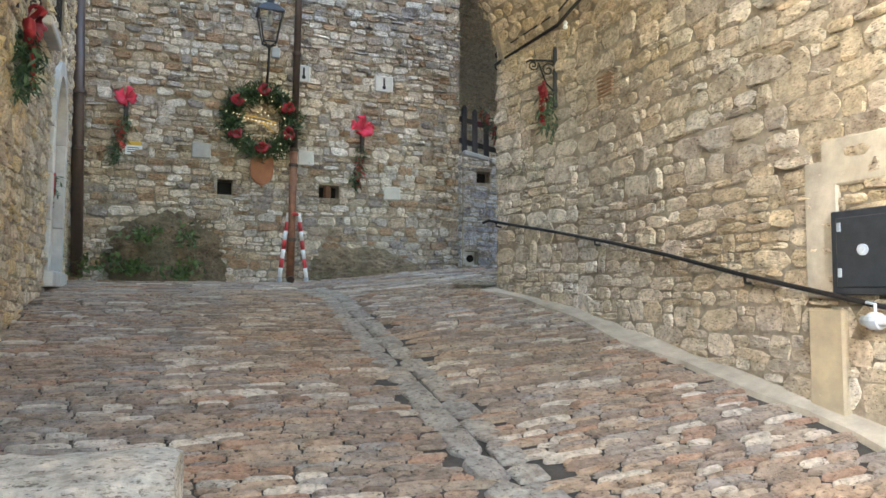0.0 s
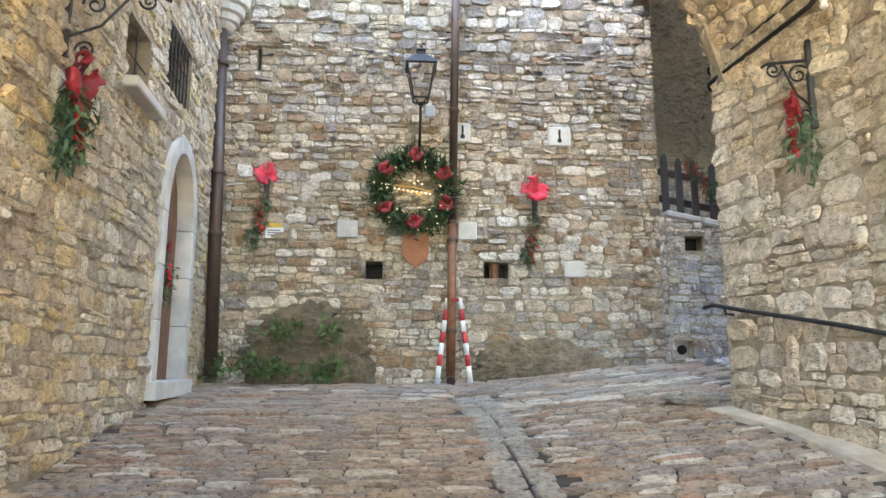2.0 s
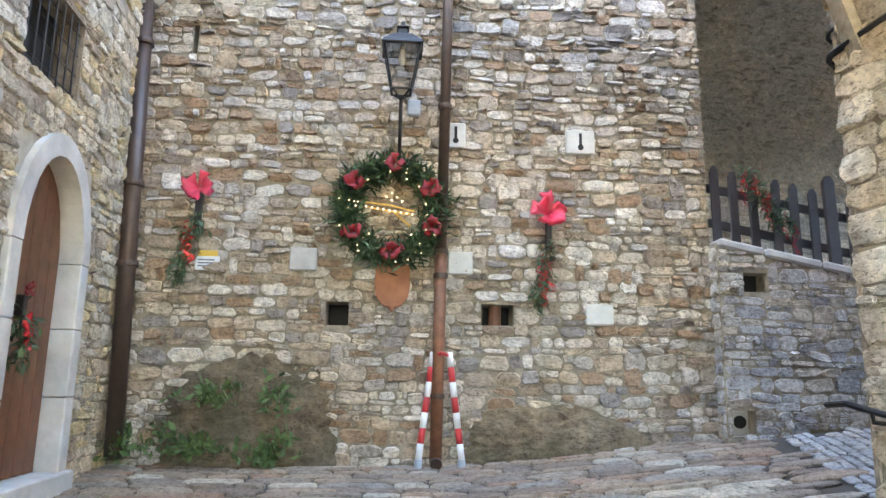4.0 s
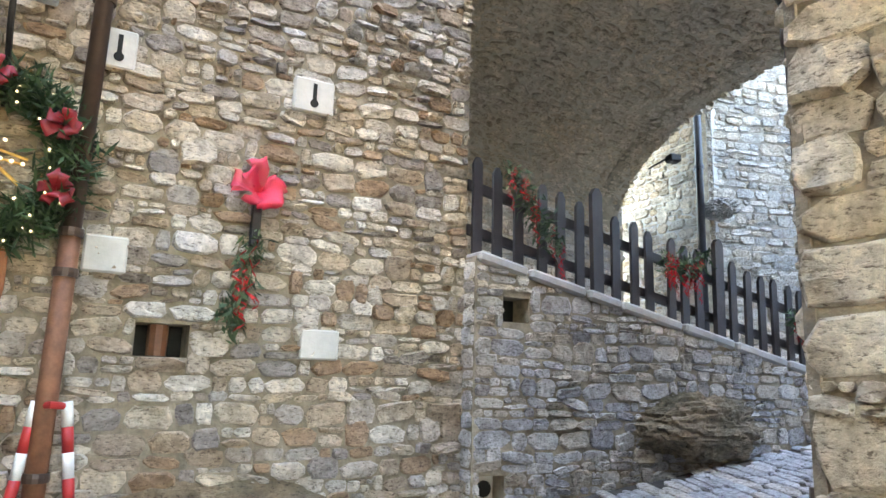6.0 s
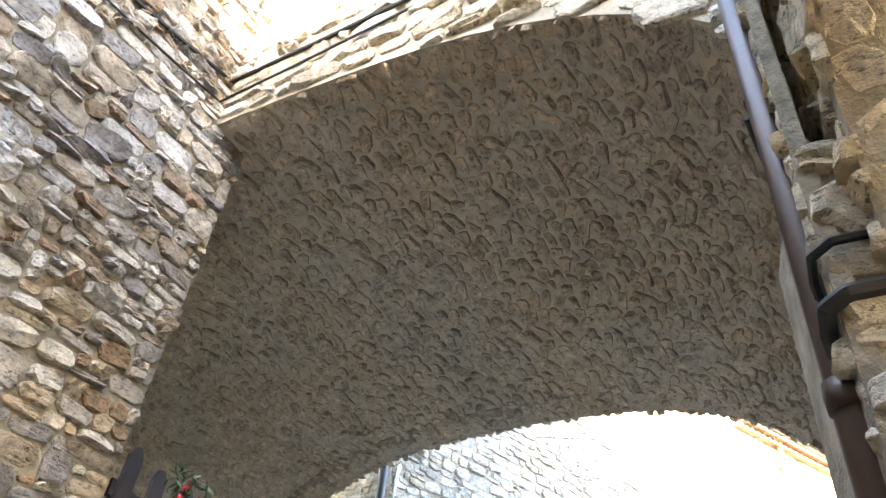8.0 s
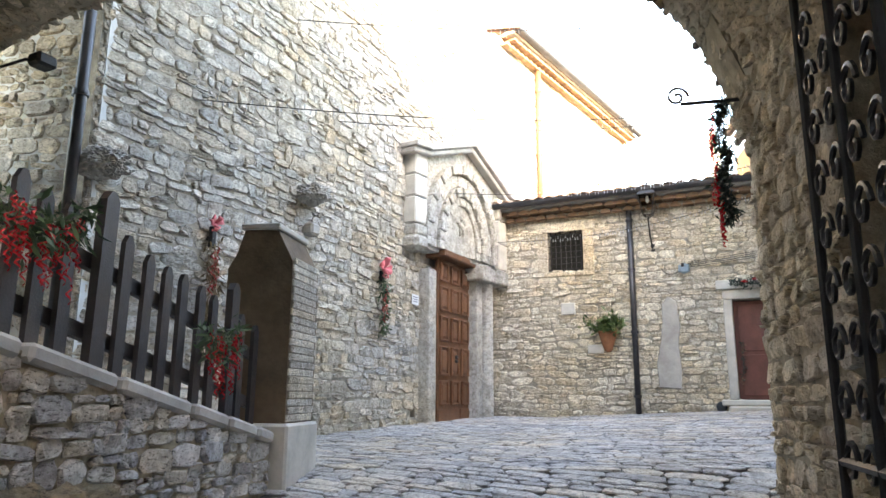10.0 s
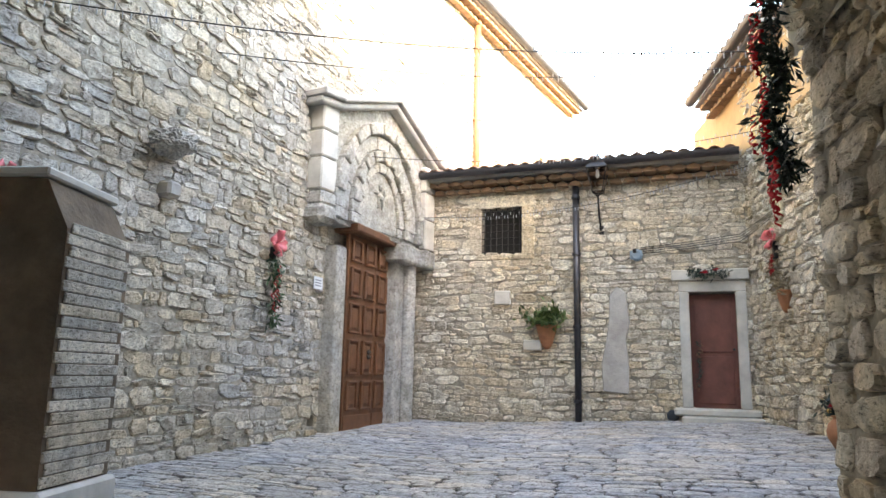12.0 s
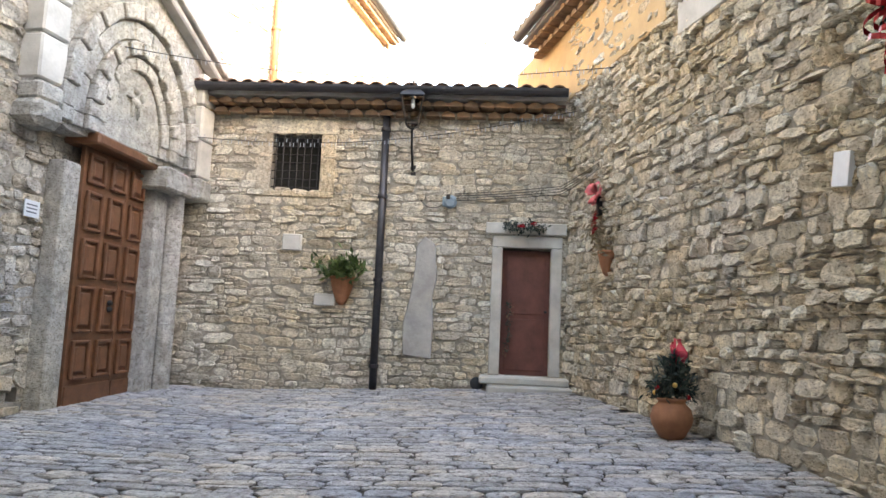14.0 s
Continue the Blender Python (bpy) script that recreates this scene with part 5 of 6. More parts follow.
# Flat black disc; the shade inside the pipe mouth is painted.
bm = bmesh.new()
lathe(bm, [(0.06, 0), (0.06, 0.02)], 16, pose(0.15, -0.028, 0.14, 90))
ob = part("drain_hole", bm, M_SHADE_BLACK)
ob.matrix_world = pose(2.70, 0.02, 0.28)
tagged(ob, "round black disc painting the dark mouth of a drain pipe", "drain pipe")
# Black panel for the shade within the low wall's beam hole.
bm = bmesh.new()
box(bm, 2.85, 0.06, 1.6, 3.2, 0.10, 1.9)
tagged(part("putlog_black", bm, M_SHADE_BLACK), "black panel painting the shade inside a beam hole in the low wall", "wall", kind="structure")

# ---- church portal ----
PORT = pose(*cy(1.55, 0.0, 1.06), 0, 0, -16)


def portal(m):
    t = thing("church_portal", m, "weathered pale stone portal with a gable and carved arches", "portal", kind="structure")
    D = 0.50
    part_ = lambda n, bm, mat=M_GREENSTONE, p=t, l="": part(n, bm, mat, p, l)
    # jambs and flanking columns
    for x0, x1, d in ((-0.93, -0.66, 0.20), (0.66, 0.95, 0.36)):
        bm = bmesh.new()
        box(bm, x0, -d, -0.05, x1, 0.0, 2.52, 0.015)
        part_("jamb", bm)
    z = 0.0
    for h in (0.9, 0.25, 0.62, 0.75):
        bm = bmesh.new()
        lathe(bm, [(0.135, z + 0.002), (0.13, z + 0.02), (0.13, z + h - 0.02), (0.135, z + h - 0.002)], 14, pose(1.12, -0.36, 0))
        part_("column_drum", bm)
        z += h
    for x0, x1, d in ((0.52, 1.30, 0.56), (1.18, 1.55, 0.66)):
        bm = bmesh.new()
        box(bm, x0, -d, 2.52, x1, 0.0, 2.80, 0.03)
        part_("capital", bm)
    # the hood, turned a little from the wall
    SKEW = pose(0, 0, 0, 0, 0, -7.5)

    def hood(n, bm, mat=M_GREENSTONE, p=t, l="", m=None):
        ob = part(n, bm, mat, p, l)
        ob.matrix_basis = SKEW @ (m or Matrix())
        return ob

    bm = bmesh.new()
    box(bm, -1.50, -0.48, 2.72, -1.12, 0.25, 2.98, 0.07)
    box(bm, -1.46, -0.45, 2.96, -1.10, 0.25, 3.14, 0.03)
    hood("bracket", bm)
    for z, h in ((3.16, 0.44), (3.61, 0.36), (3.98, 0.40)):
        bm = bmesh.new()
        box(bm, -1.46, -0.42, z, -1.12, 0.25, z + h - 0.008, 0.02)
        hood("pilaster_block", bm, M_DRESSED)
    for z, h in ((2.81, 0.5), (3.32, 0.45), (3.78, 0.42)):
        bm = bmesh.new()
        box(bm, 1.24, -0.46, z, 1.56, 0.25, z + h - 0.008, 0.02)
        hood("pilaster_block", bm, M_DRESSED)
    bm = bmesh.new()
    prism(bm, [(-1.44, 3.0), (-0.95, 2.80), (1.24, 2.80), (1.54, 3.2), (1.54, 4.26), (0.2, 4.90), (-1.14, 4.44), (-1.44, 4.38)], 0.62)
    bmesh.ops.translate(bm, vec=(0, 0.26, 0), verts=bm.verts[:])
    hood("field", bm)
    bm = bmesh.new()
    box(bm, -0.72, -0.40, 2.74, 0.72, 0.0, 2.86, 0.02)
    part_("lintel", bm, M_DOOR, t, "dark brown wooden lintel")
    # carved arches, ring by ring, the alternate ones notched
    for ring, (w, rise, wide, d) in enumerate(((2.36, 1.48, 0.17, 0.46), (2.00, 1.29, 0.20, 0.40), (1.58, 1.07, 0.16, 0.45), (1.24, 0.89, 0.14, 0.41))):
        n = 19 if ring in (0, 2) else 9
        inner, outer = arch_outline(w - 2 * wide, 3.0, rise - wide, n * 2), arch_outline(w, 3.0, rise, n * 2)
        for k in range(n):
            a = 2 * k
            bm = bmesh.new()
            prism(bm, [inner[a], inner[a + 1], inner[a + 2], outer[a + 2], outer[a + 1], outer[a]], d + (0.035 * (k % 2) if ring in (0, 2) else 0.012 * ((k * 7) % 3)))
            bmesh.ops.bevel(bm, geom=bm.edges[:], offset=0.014, segments=1, affect="EDGES")
            hood("arch_stone", bm)
        for side in (-1, 1):
            bm = bmesh.new()
            a, b = side * (w / 2 - wide), side * w / 2
            box(bm, min(a, b) + 0.003, -d, 2.86, max(a, b) - 0.003, 0, 2.998, 0.01)
            hood("arch_foot", bm)
    bm = bmesh.new()
    prism(bm, [(-0.48, 2.87)] + arch_outline(0.96, 3.0, 0.74, 14) + [(0.48, 2.87)], 0.375)
    lun = hood("lunette", bm)
    bm = bmesh.new()
    for cx, cz, sx, sz in ((0.0, 3.28, 0.10, 0.06), (0.10, 3.36, 0.035, 0.06), (-0.06, 3.18, 0.02, 0.09), (0.05, 3.18, 0.02, 0.09), (-0.12, 3.32, 0.05, 0.02), (0.0, 3.42, 0.05, 0.05)):
        bmesh.ops.create_icosphere(bm, subdivisions=2, radius=1, matrix=Matrix.Translation((cx, -0.38, cz + 0.10)) @ Matrix.Diagonal((sx, 0.04, sz, 1)))
    part_("relief", bm, M_GREENSTONE, lun, "worn relief carving")
    # raking cornice
    for a, b in (((-1.62, 4.36), (-1.17, 4.42)), ((-1.20, 4.40), (0.2, 4.90)), ((0.2, 4.90), (1.58, 4.26)), ((1.54, 4.27), (2.05, 4.20))):
        a, b = Vector((a[0], 0, a[1])), Vector((b[0], 0, b[1]))
        L = (b - a).length
        ang = math.degrees(math.atan2(b.z - a.z, b.x - a.x))
        bm = bmesh.new()
        box(bm, -0.02, -0.58, 0.0, L + 0.02, 0.25, 0.09, 0.015)
        box(bm, -0.01, -0.51, -0.09, L + 0.01, 0.25, -0.002, 0.02)
        hood("cornice", bm, M_CEMENT, t, "", pose(a.x, 0, a.z, 0, -ang, 0))
    bm = bmesh.new()
    box(bm, -1.0, -0.75, -0.25, 0.95, 0.0, 0.03, 0.02)
    part_("threshold", bm, M_DRESSED)
    # grass tuft on the cornice
    part("tuft", needles(bmesh.new(), [(1.62, -0.6, 4.12), (1.70, -0.6, 4.02), (1.75, -0.55, 3.95)], 160, 0.12, random.Random(3), 0.05), M_FERN, t, "green grass tuft")


portal(PORT)


def panel_door(m):
    t = thing("door_church", m, "brown panelled wooden double door of the church", "door", kind="structure")
    for name, x0, x1, cols in (("leaf_wide", -0.62, 0.24, 2), ("leaf_narrow", 0.25, 0.66, 1)):
        bm = bmesh.new()
        box(bm, x0, -0.05, 0.03, x1, 0.0, 2.74, 0.004)
        leaf = part("leaf", bm, M_DOOR, t)
        for c in range(cols):
            w = (x1 - x0) / cols
            for k, (z0, z1) in enumerate(((0.32, 0.72), (0.80, 1.28), (1.36, 1.78), (1.86, 2.28), (2.36, 2.68))):
                bm = bmesh.new()
                a, b = x0 + c * w + 0.06, x0 + (c + 1) * w - 0.06
                for p0, q0, p1, q1 in ((a, z0, a + 0.035, z1), (b - 0.035, z0, b, z1), (a + 0.036, z0, b - 0.036, z0 + 0.035), (a + 0.036, z1 - 0.035, b - 0.036, z1)):
                    box(bm, p0, -0.095, q0, p1, -0.051, q1, 0.010)
                box(bm, a + 0.065, -0.085, z0 + 0.065, b - 0.065, -0.051, z1 - 0.065, 0.018)
                part("panel", bm, M_DOOR, leaf)
        bm = bmesh.new()
        box(bm, x0 + 0.01, -0.07, 0.04, x1 - 0.01, -0.051, 0.26, 0.01)
        part("kick_board", bm, M_DOOR, leaf)
    for z in (1.05, 1.12):
        bm = bmesh.new()
        lathe(bm, [(0.03, 0), (0.035, 0.015), (0.02, 0.04)], 12, pose(0.02, -0.09, z, 90))
        part("knob", bm, M_IRON, t)


panel_door(PORT @ Matrix.Translation((0.0, -0.15, 0.0)))
for s, z in ((5.65, 3.97), (8.6, 3.45)):
    ob = rock("stone_corbel", pose(*cy(s, 0.14, z), 0, 0, -16), (0.20, 0.24, 0.13), s, M_CEMENT, "rounded grey stone corbel jutting from the church wall", "corbel")
    tagged(ob, group="corbels on the church wall", kind="structure")
bm = bmesh.new()
box(bm, -0.09, -0.16, -0.08, 0.09, 0.05, 0.08, 0.03)
ob = part("stone_corbel", bm, M_CEMENT)
ob.matrix_world = pose(*cy(5.55, 0, 3.55), 0, 0, -16)
tagged(ob, "small stone stub on the church wall", "corbel", "corbels on the church wall", "structure")
# Black panels paint the shade within the church wall's beam holes.
for s, z in ((3.28, 1.27), (3.66, 5.28)):
    bm = bmesh.new()
    box(bm, -0.2, 0.3, -0.15, 0.2, 0.33, 0.15)
    ob = part("putlog_black", bm, M_SHADE_BLACK)
    ob.matrix_world = pose(*cy(s, 0, z), 0, 0, -16)
    tagged(ob, "black panel painting the shade inside a beam hole in the church wall", "wall", kind="structure")
bow_garland(pose(*cy(3.78, 0.02, 3.30), 0, 0, -16), "red tulle bow and ribbons on the church wall", 92, 0.17, 0.75, 0.05, 0.15, M_FIR, M_PINK, "red bows on the walls", 0.1, 320)
bow_garland(pose(*cy(7.2, 0.02, 3.2), 0, 0, -16), "faded red ribbon garland on the church wall", 93, 0.1, 0.8, 0.0, 0.2, M_DRY, M_PINK, "red bows on the walls", 0.1, 300)
notice(pose(*cy(2.72, 0.06, 2.95), 0, 0, -16), 0.22, 0.16, "small white notice beside the portal", False)
downpipe(pose(*cy(8.85, 0.10, 1.0), 0, 0, -16), 6.0, 0.05, M_GUTTER, "grey metal downpipe at the end of the church wall", (1.5, 3.0), False)
downpipe(pose(16.95, -2.15, 4.8, 0, 0, -26), 4.2, 0.06, M_RUST, "copper brown downpipe on the church nave", (2.0, 3.5), False)
downpipe(pose(21.9, -4.62, 4.8, 0, 0, -26), 4.0, 0.07, M_PLASTER, "ochre downpipe at the nave corner", (), False)
t = thing("spotlight", pose(*cy(9.5, 0.0, 3.95), 0, 0, -16), "small black spotlight on an arm", "spotlight")
part("arm", tube(bmesh.new(), [(0, 0.02, 0), (0, -0.35, 0), (0.05, -0.4, 0)], 0.012, 6), M_IRON, t)
bm = bmesh.new()
box(bm, 0.0, -0.5, -0.05, 0.16, -0.36, 0.05, 0.02)
part("head", bm, M_IRON, t)


def eaves(m, L, label, rows=3, pitch=0.24, depth=0.42, gutter=True, tiles=True, tmat=M_TILE):
    """A roof edge along x: stepped tile cornice below, a gutter, and rows of curved tiles running back."""
    t = thing("roof_edge", m, label, "roof", kind="structure")
    n = int(L / 0.2)
    for row in range(2):
        for k in range(n):
            bm = bmesh.new()
            x = (k + 0.5 + 0.5 * (row % 2)) * L / n
            if x > L - 0.05:
                continue
            pts = [(0.09 * math.cos(a), 0.075 * math.sin(a)) for a in [math.pi * j / 6 for j in range(7)]]
            prism(bm, [(x + p, -0.20 + row * 0.10 + q) for p, q in pts], 0.14 + 0.12 * row)
            part("cornice_tile", bm, M_CLAY, t)
    bm = bmesh.new()
    box(bm, 0, -0.30, -0.01, L, 0.3, 0.04)
    part("eave_board", bm, M_CEMENT, t)
    if gutter:
        bm = bmesh.new()
        prof = [(0.085 * math.cos(a), 0.085 * math.sin(a)) for a in [math.pi + math.pi * j / 8 for j in range(9)]]
        prof += [(p * 0.9, q * 0.9) for p, q in prof[::-1]]
        f = [[bm.verts.new((x, -0.38 + p, 0.10 + q)) for p, q in prof] for x in (0, L)]
        for i in range(len(prof)):
            j = (i + 1) % len(prof)
            bm.faces.new((f[0][i], f[0][j], f[1][j], f[1][i]))
        bm.faces.new(f[0][::-1])
        bm.faces.new(f[1])
        bmesh.ops.recalc_face_normals(bm, faces=bm.faces[:])
        part("gutter", bm, M_GUTTER, t, "dark metal gutter")
    if tiles:
        n = int(L / 0.21)
        me = None
        for row in range(rows):
            for k in range(n):
                x = (k + 0.5) * L / n
                if me is None:
                    bm = bmesh.new()
                    ring = lambda y, q, z: [bm.verts.new((q * math.cos(a), y, z + q * 0.8 * math.sin(a))) for a in [math.pi * j / 6 for j in range(7)]]
                    A, B, A2, B2 = ring(-0.25, 0.095, 0.0), ring(0.25, 0.08, 0.03), ring(-0.25, 0.078, 0.0), ring(0.25, 0.063, 0.03)
                    for i in range(6):
                        bm.faces.new((A[i], A[i + 1], B[i + 1], B[i]))
                        bm.faces.new((A2[i + 1], A2[i], B2[i], B2[i + 1]))
                        bm.faces.new((A[i + 1], A[i], A2[i], A2[i + 1]))
                    first = part("roof_tile", bm, tmat, t)
                    me, ob = first.data, first
                else:
                    ob = new("roof_tile", me)
                    ob.parent = t
                ob.matrix_basis = pose(x + 0.01 * math.sin(k * 5.1), -0.20 + row * 0.42, 0.13 + row * 0.42 * pitch, 13, 2 * math.sin(k * 3.3 + row), 1.5 * math.sin(k * 2.7))
        bm = bmesh.new()
        prism(bm, [(0, 0.04), (L, 0.04), (L, 0.09), (0, 0.09)], 3.2)
        ob = part("roof_deck", bm, tmat, t)
        ob.matrix_basis = pose(0, 3.0, 0.66, math.degrees(math.atan(pitch)))
    return t


# ---- low house ----
HB = lambda d, z, off=0.0: pose(*cy(off, d, z), 0, 0, -106)
eaves(HB(0.25, 5.02), 5.1, "low tiled roof edge with a dark gutter on the cream house", 4)
eaves(pose(15.6, -1.42, 9.0, 0, 0, -25.6), 7.4, "tiled eaves of the church nave", 2)
eaves(pose(15.2, -6.10, 6.32, 0, 0, 180), 2.9, "tiled eaves with a gutter on the tall house", 2)
grille_window(HB(1.795, 3.79), 0.67, 0.78, "barred square window in the cream house", 7, 7, 0.2)
downpipe(HB(3.0, 1.14, 0.07), 3.85, 0.05, M_GUTTER, "dark grey downpipe on the cream house", (0.4, 1.5, 2.6, 3.5), True)
lantern(HB(3.38, 4.10), 0.85, "black iron wall lantern beside the downpipe")


def meter_box(m):
    t = thing("electric_box", m, "small blue grey electric box with wires", "junction box")
    bm = bmesh.new()
    lathe(bm, [(0.085, 0), (0.09, 0.05), (0.06, 0.07)], 14, pose(0, 0, 0, 90))
    box(bm, -0.10, -0.05, -0.06, 0.08, 0.0, 0.07, 0.01)
    part("body", bm, M_BLUEBOX, t)
    bm = bmesh.new()
    box(bm, -0.05, -0.09, 0.03, 0.0, -0.05, 0.09, 0.005)
    part("clamp", bm, M_IRON, t)


meter_box(HB(3.89, 3.70, 0.02))
for k in range(4):
    a, b = cy(0.05, 3.95, 3.72 + 0.03 * k), cy(0.08, 5.32, 3.84 + 0.035 * k)
    cable([a, b, (13.0, -6.06, 3.98 + 0.025 * k)], 0.0045, M_IRON, "thin black wires across the walls", 0.012, 6)
cable([cy(0.04, 3.5, 3.72), cy(0.04, 3.65, 3.62), cy(0.04, 3.82, 3.70)], 0.007, M_IRON, "short black wire on the wall", 0.03, 5)


def wall_pot(m, label, seed, leaf=M_FERN, s=1.0, n=420, dry=False):
    t = thing("wall_planter", m, label, "planter", "planters on the walls")
    bm = bmesh.new()
    prof = [(0.03, -0.20), (0.07, -0.16), (0.13, 0.0), (0.16, 0.13), (0.175, 0.15), (0.165, 0.17)]
    lathe(bm, [(q * s, z * s) for q, z in prof], 18, pose(0, -0.06 * s, 0) @ Matrix.Diagonal((1, 0.8, 1, 1)))
    part("pot", bm, M_TERRA, t, "terracotta half pot")
    r = random.Random(seed)
    pts = [(r.gauss(0, 0.12) * s, -0.12 * s + r.gauss(0, 0.05), (0.18 + abs(r.gauss(0, 0.10))) * s) for k in range(40)]
    part("foliage", needles(bmesh.new(), pts, n, 0.13 * s, r, 0.05, (0, -0.3, 0.4), 0.16), leaf, t, "spiky leaves")
    bm = bmesh.new()
    for k in range(14):
        a = r.uniform(-1.2, 1.2)
        tube(bm, [(0, -0.10 * s, 0.12 * s), (math.sin(a) * 0.15 * s, -0.14 * s, (0.22 + 0.1 * math.cos(a)) * s), (math.sin(a) * 0.34 * s, -0.15 * s, (0.20 + 0.22 * math.cos(a)) * s)], [0.006, 0.004, 0.002], 5)
    part("twigs", bm, M_DRY, t)
    return t


wall_pot(HB(2.53, 2.50), "terracotta wall pot with a spiky green plant", 95)


def house_door(m):
    t = thing("door_house", m, "worn reddish brown door in a stone frame", "door", kind="structure")
    bm = bmesh.new()
    box(bm, -0.31, 0.10, 0.0, 0.31, 0.15, 1.61, 0.004)
    d = part("leaf", bm, M_OLDRED, t)
    for z0, z1 in ((0.06, 0.72), (0.78, 1.54)):
        bm = bmesh.new()
        box(bm, -0.25, 0.085, z0, 0.25, 0.099, z1, 0.006)
        part("panel", bm, M_OLDRED, d)
    bm = bmesh.new()
    lathe(bm, [(0.016, 0), (0.02, 0.02), (0.01, 0.04)], 10, pose(0.26, 0.085, 0.82, 90))
    part("knob", bm, M_IRON, d)
    for x0, z0, x1, z1 in ((-0.45, 0, -0.312, 1.63), (0.312, 0, 0.45, 1.63), (-0.45, 1.632, 0.45, 1.79), (-0.54, 1.80, 0.50, 1.95)):
        bm = bmesh.new()
        box(bm, x0, -0.05 if z0 < 1.7 else -0.09, z0, x1, 0.16, z1, 0.010)
        part("frame_stone", bm, M_DRESSED, t)
    for x0, x1, z0, z1, d0 in ((-0.56, 0.55, -0.10, -0.003, 0.30), (-0.46, 0.58, -0.34, -0.105, 0.42)):
        bm = bmesh.new()
        box(bm, x0, -d0, z0, x1, 0.1, z1, 0.02)
        part("step", bm, M_DRESSED, t)


house_door(HB(4.91, 1.50))
t = thing("lintel_garland", HB(4.86, 3.40, 0.10), "small red and green garland on the door lintel", "christmas garland")
garland_on(t, [(-0.24 + 0.04 * k, -0.03, 0.02 * math.sin(k)) for k in range(13)], 380, 96, 0.07, 0.03, M_FIR_DARK, 5, M_SHINE, 0.06, 0.006)
t = thing("handle_garland", HB(4.70, 2.42, -0.05), "thin tinsel garland hung on the door", "christmas garland")
garland_on(t, [(0.01 * math.sin(k), -0.02, -0.05 * k) for k in range(13)], 220, 97, 0.045, 0.012, M_FIR_DARK, 3, M_CLAY, 0.15, 0.004)
bm = bmesh.new()
prism(bm, [(-0.20, -0.75), (0.16, -0.78), (0.18, -0.4), (0.15, 0.0), (0.20, 0.25), (0.16, 0.70), (0.02, 0.80), (-0.08, 0.68), (-0.10, 0.30), (-0.14, 0.0), (-0.22, -0.35)], 0.05)
bmesh.ops.bevel(bm, geom=bm.edges[:], offset=0.012, segments=1, affect="EDGES")
ob = part("plaster_patch", bm, M_CEMENT)
ob.matrix_world = HB(3.56, 2.44, 0.0)
tagged(ob, "tall pale plaster patch on the rubble wall", "plaster patch", kind="structure")
for d, z, w, h in ((1.82, 3.10, 0.26, 0.22), (2.3, 2.36, 0.28, 0.16)):
    inset_stone(HB(d, z), w, h, "pale squared block in the house wall")
bm = bmesh.new()
lathe(bm, [(0.085, 0), (0.08, 0.02), (0.03, 0.03)], 14, pose(0, 0, 0, 90))
ob = part("drain_cover", bm, M_DARKSTEEL)
ob.matrix_world = HB(4.32, 1.38, 0.04)
tagged(ob, "round dark drain cover on the house wall", "drain cover")
bm = bmesh.new()
box(bm, -0.16, -0.16, 0, 0.16, 0.16, 0.55, 0.01)
lathe(bm, [(0.17, 0.55), (0.15, 0.58), (0.11, 0.95), (0.15, 0.97), (0.15, 1.03)], 4, pose(0, 0, 0, 0, 0, 45))
ob = part("chimney", bm, M_CEMENT)
ob.matrix_world = pose(17.2, -5.85, 6.15, 0, 0, -16)
tagged(ob, "small pale tapered chimney on the roof", "chimney", kind="structure")
slab("roof_behind", [tuple(cy(-1.5, -0.2).xy), tuple(cy(-1.5, 6.5).xy), tuple(cy(-6, 6.5).xy), tuple(cy(-6, -0.2).xy)], 3.0, 5.6, M_TILE, "tiled roof of the low house behind its eaves", "roof")
# Solid black block behind the house openings, its shade given by colour.
slab("house_room", [tuple(cy(-0.55, 0.2).xy), tuple(cy(-0.55, 5.6).xy), tuple(cy(-1.5, 5.6).xy), tuple(cy(-1.5, 0.2).xy)], 0.3, 5.0, M_SHADE_BLACK, "black block standing in for the unlit inside of the low house", "building")

# ---- tall house on the right ----
YR = lambda x, z, off=0.0: pose(x, -6.12 + (14.03 - x) * 0.0233 + off, z, 0, 0, 178.7)
bm = bmesh.new()
box(bm, -1.6, -0.035, 0.0, 1.25, 0.02, 1.15, 0.01)
ob = part("plaster_field", bm, M_PLASTER)
ob.matrix_world = YR(12.75, 5.12)
tagged(ob, "smooth ochre plaster high on the tall house", "plaster", kind="structure")
bm = bmesh.new()
box(bm, -0.8, -0.05, 0.0, 0.8, 0.02, 1.6, 0.01)
ob = part("white_field", bm, M_DRESSED)
ob.matrix_world = YR(10.45, 4.85)
tagged(ob, "pale rendered panel high on the tall house", "plaster", kind="structure")
bow_garland(YR(12.95, 3.62), "red tulle bow on a scrolled iron holder", 98, 0.16, 0.35, 0.05, 0.2, M_DRY, M_PINK, "red bows on the walls", 0.1, 160)
wall_pot(YR(12.72, 2.86), "clay wall pot with dry twigs under a red bow", 99, M_DRY, 0.75, 90)
bm = bmesh.new()
box(bm, -0.07, -0.06, -0.11, 0.07, -0.005, 0.11, 0.004)
ob = part("paper_sheet", bm, M_NOTICE)
ob.matrix_world = YR(9.27, 3.17) @ pose(0, 0, 0, 0, 8)
tagged(ob, "small white weathered plate on the stone wall", "plate")


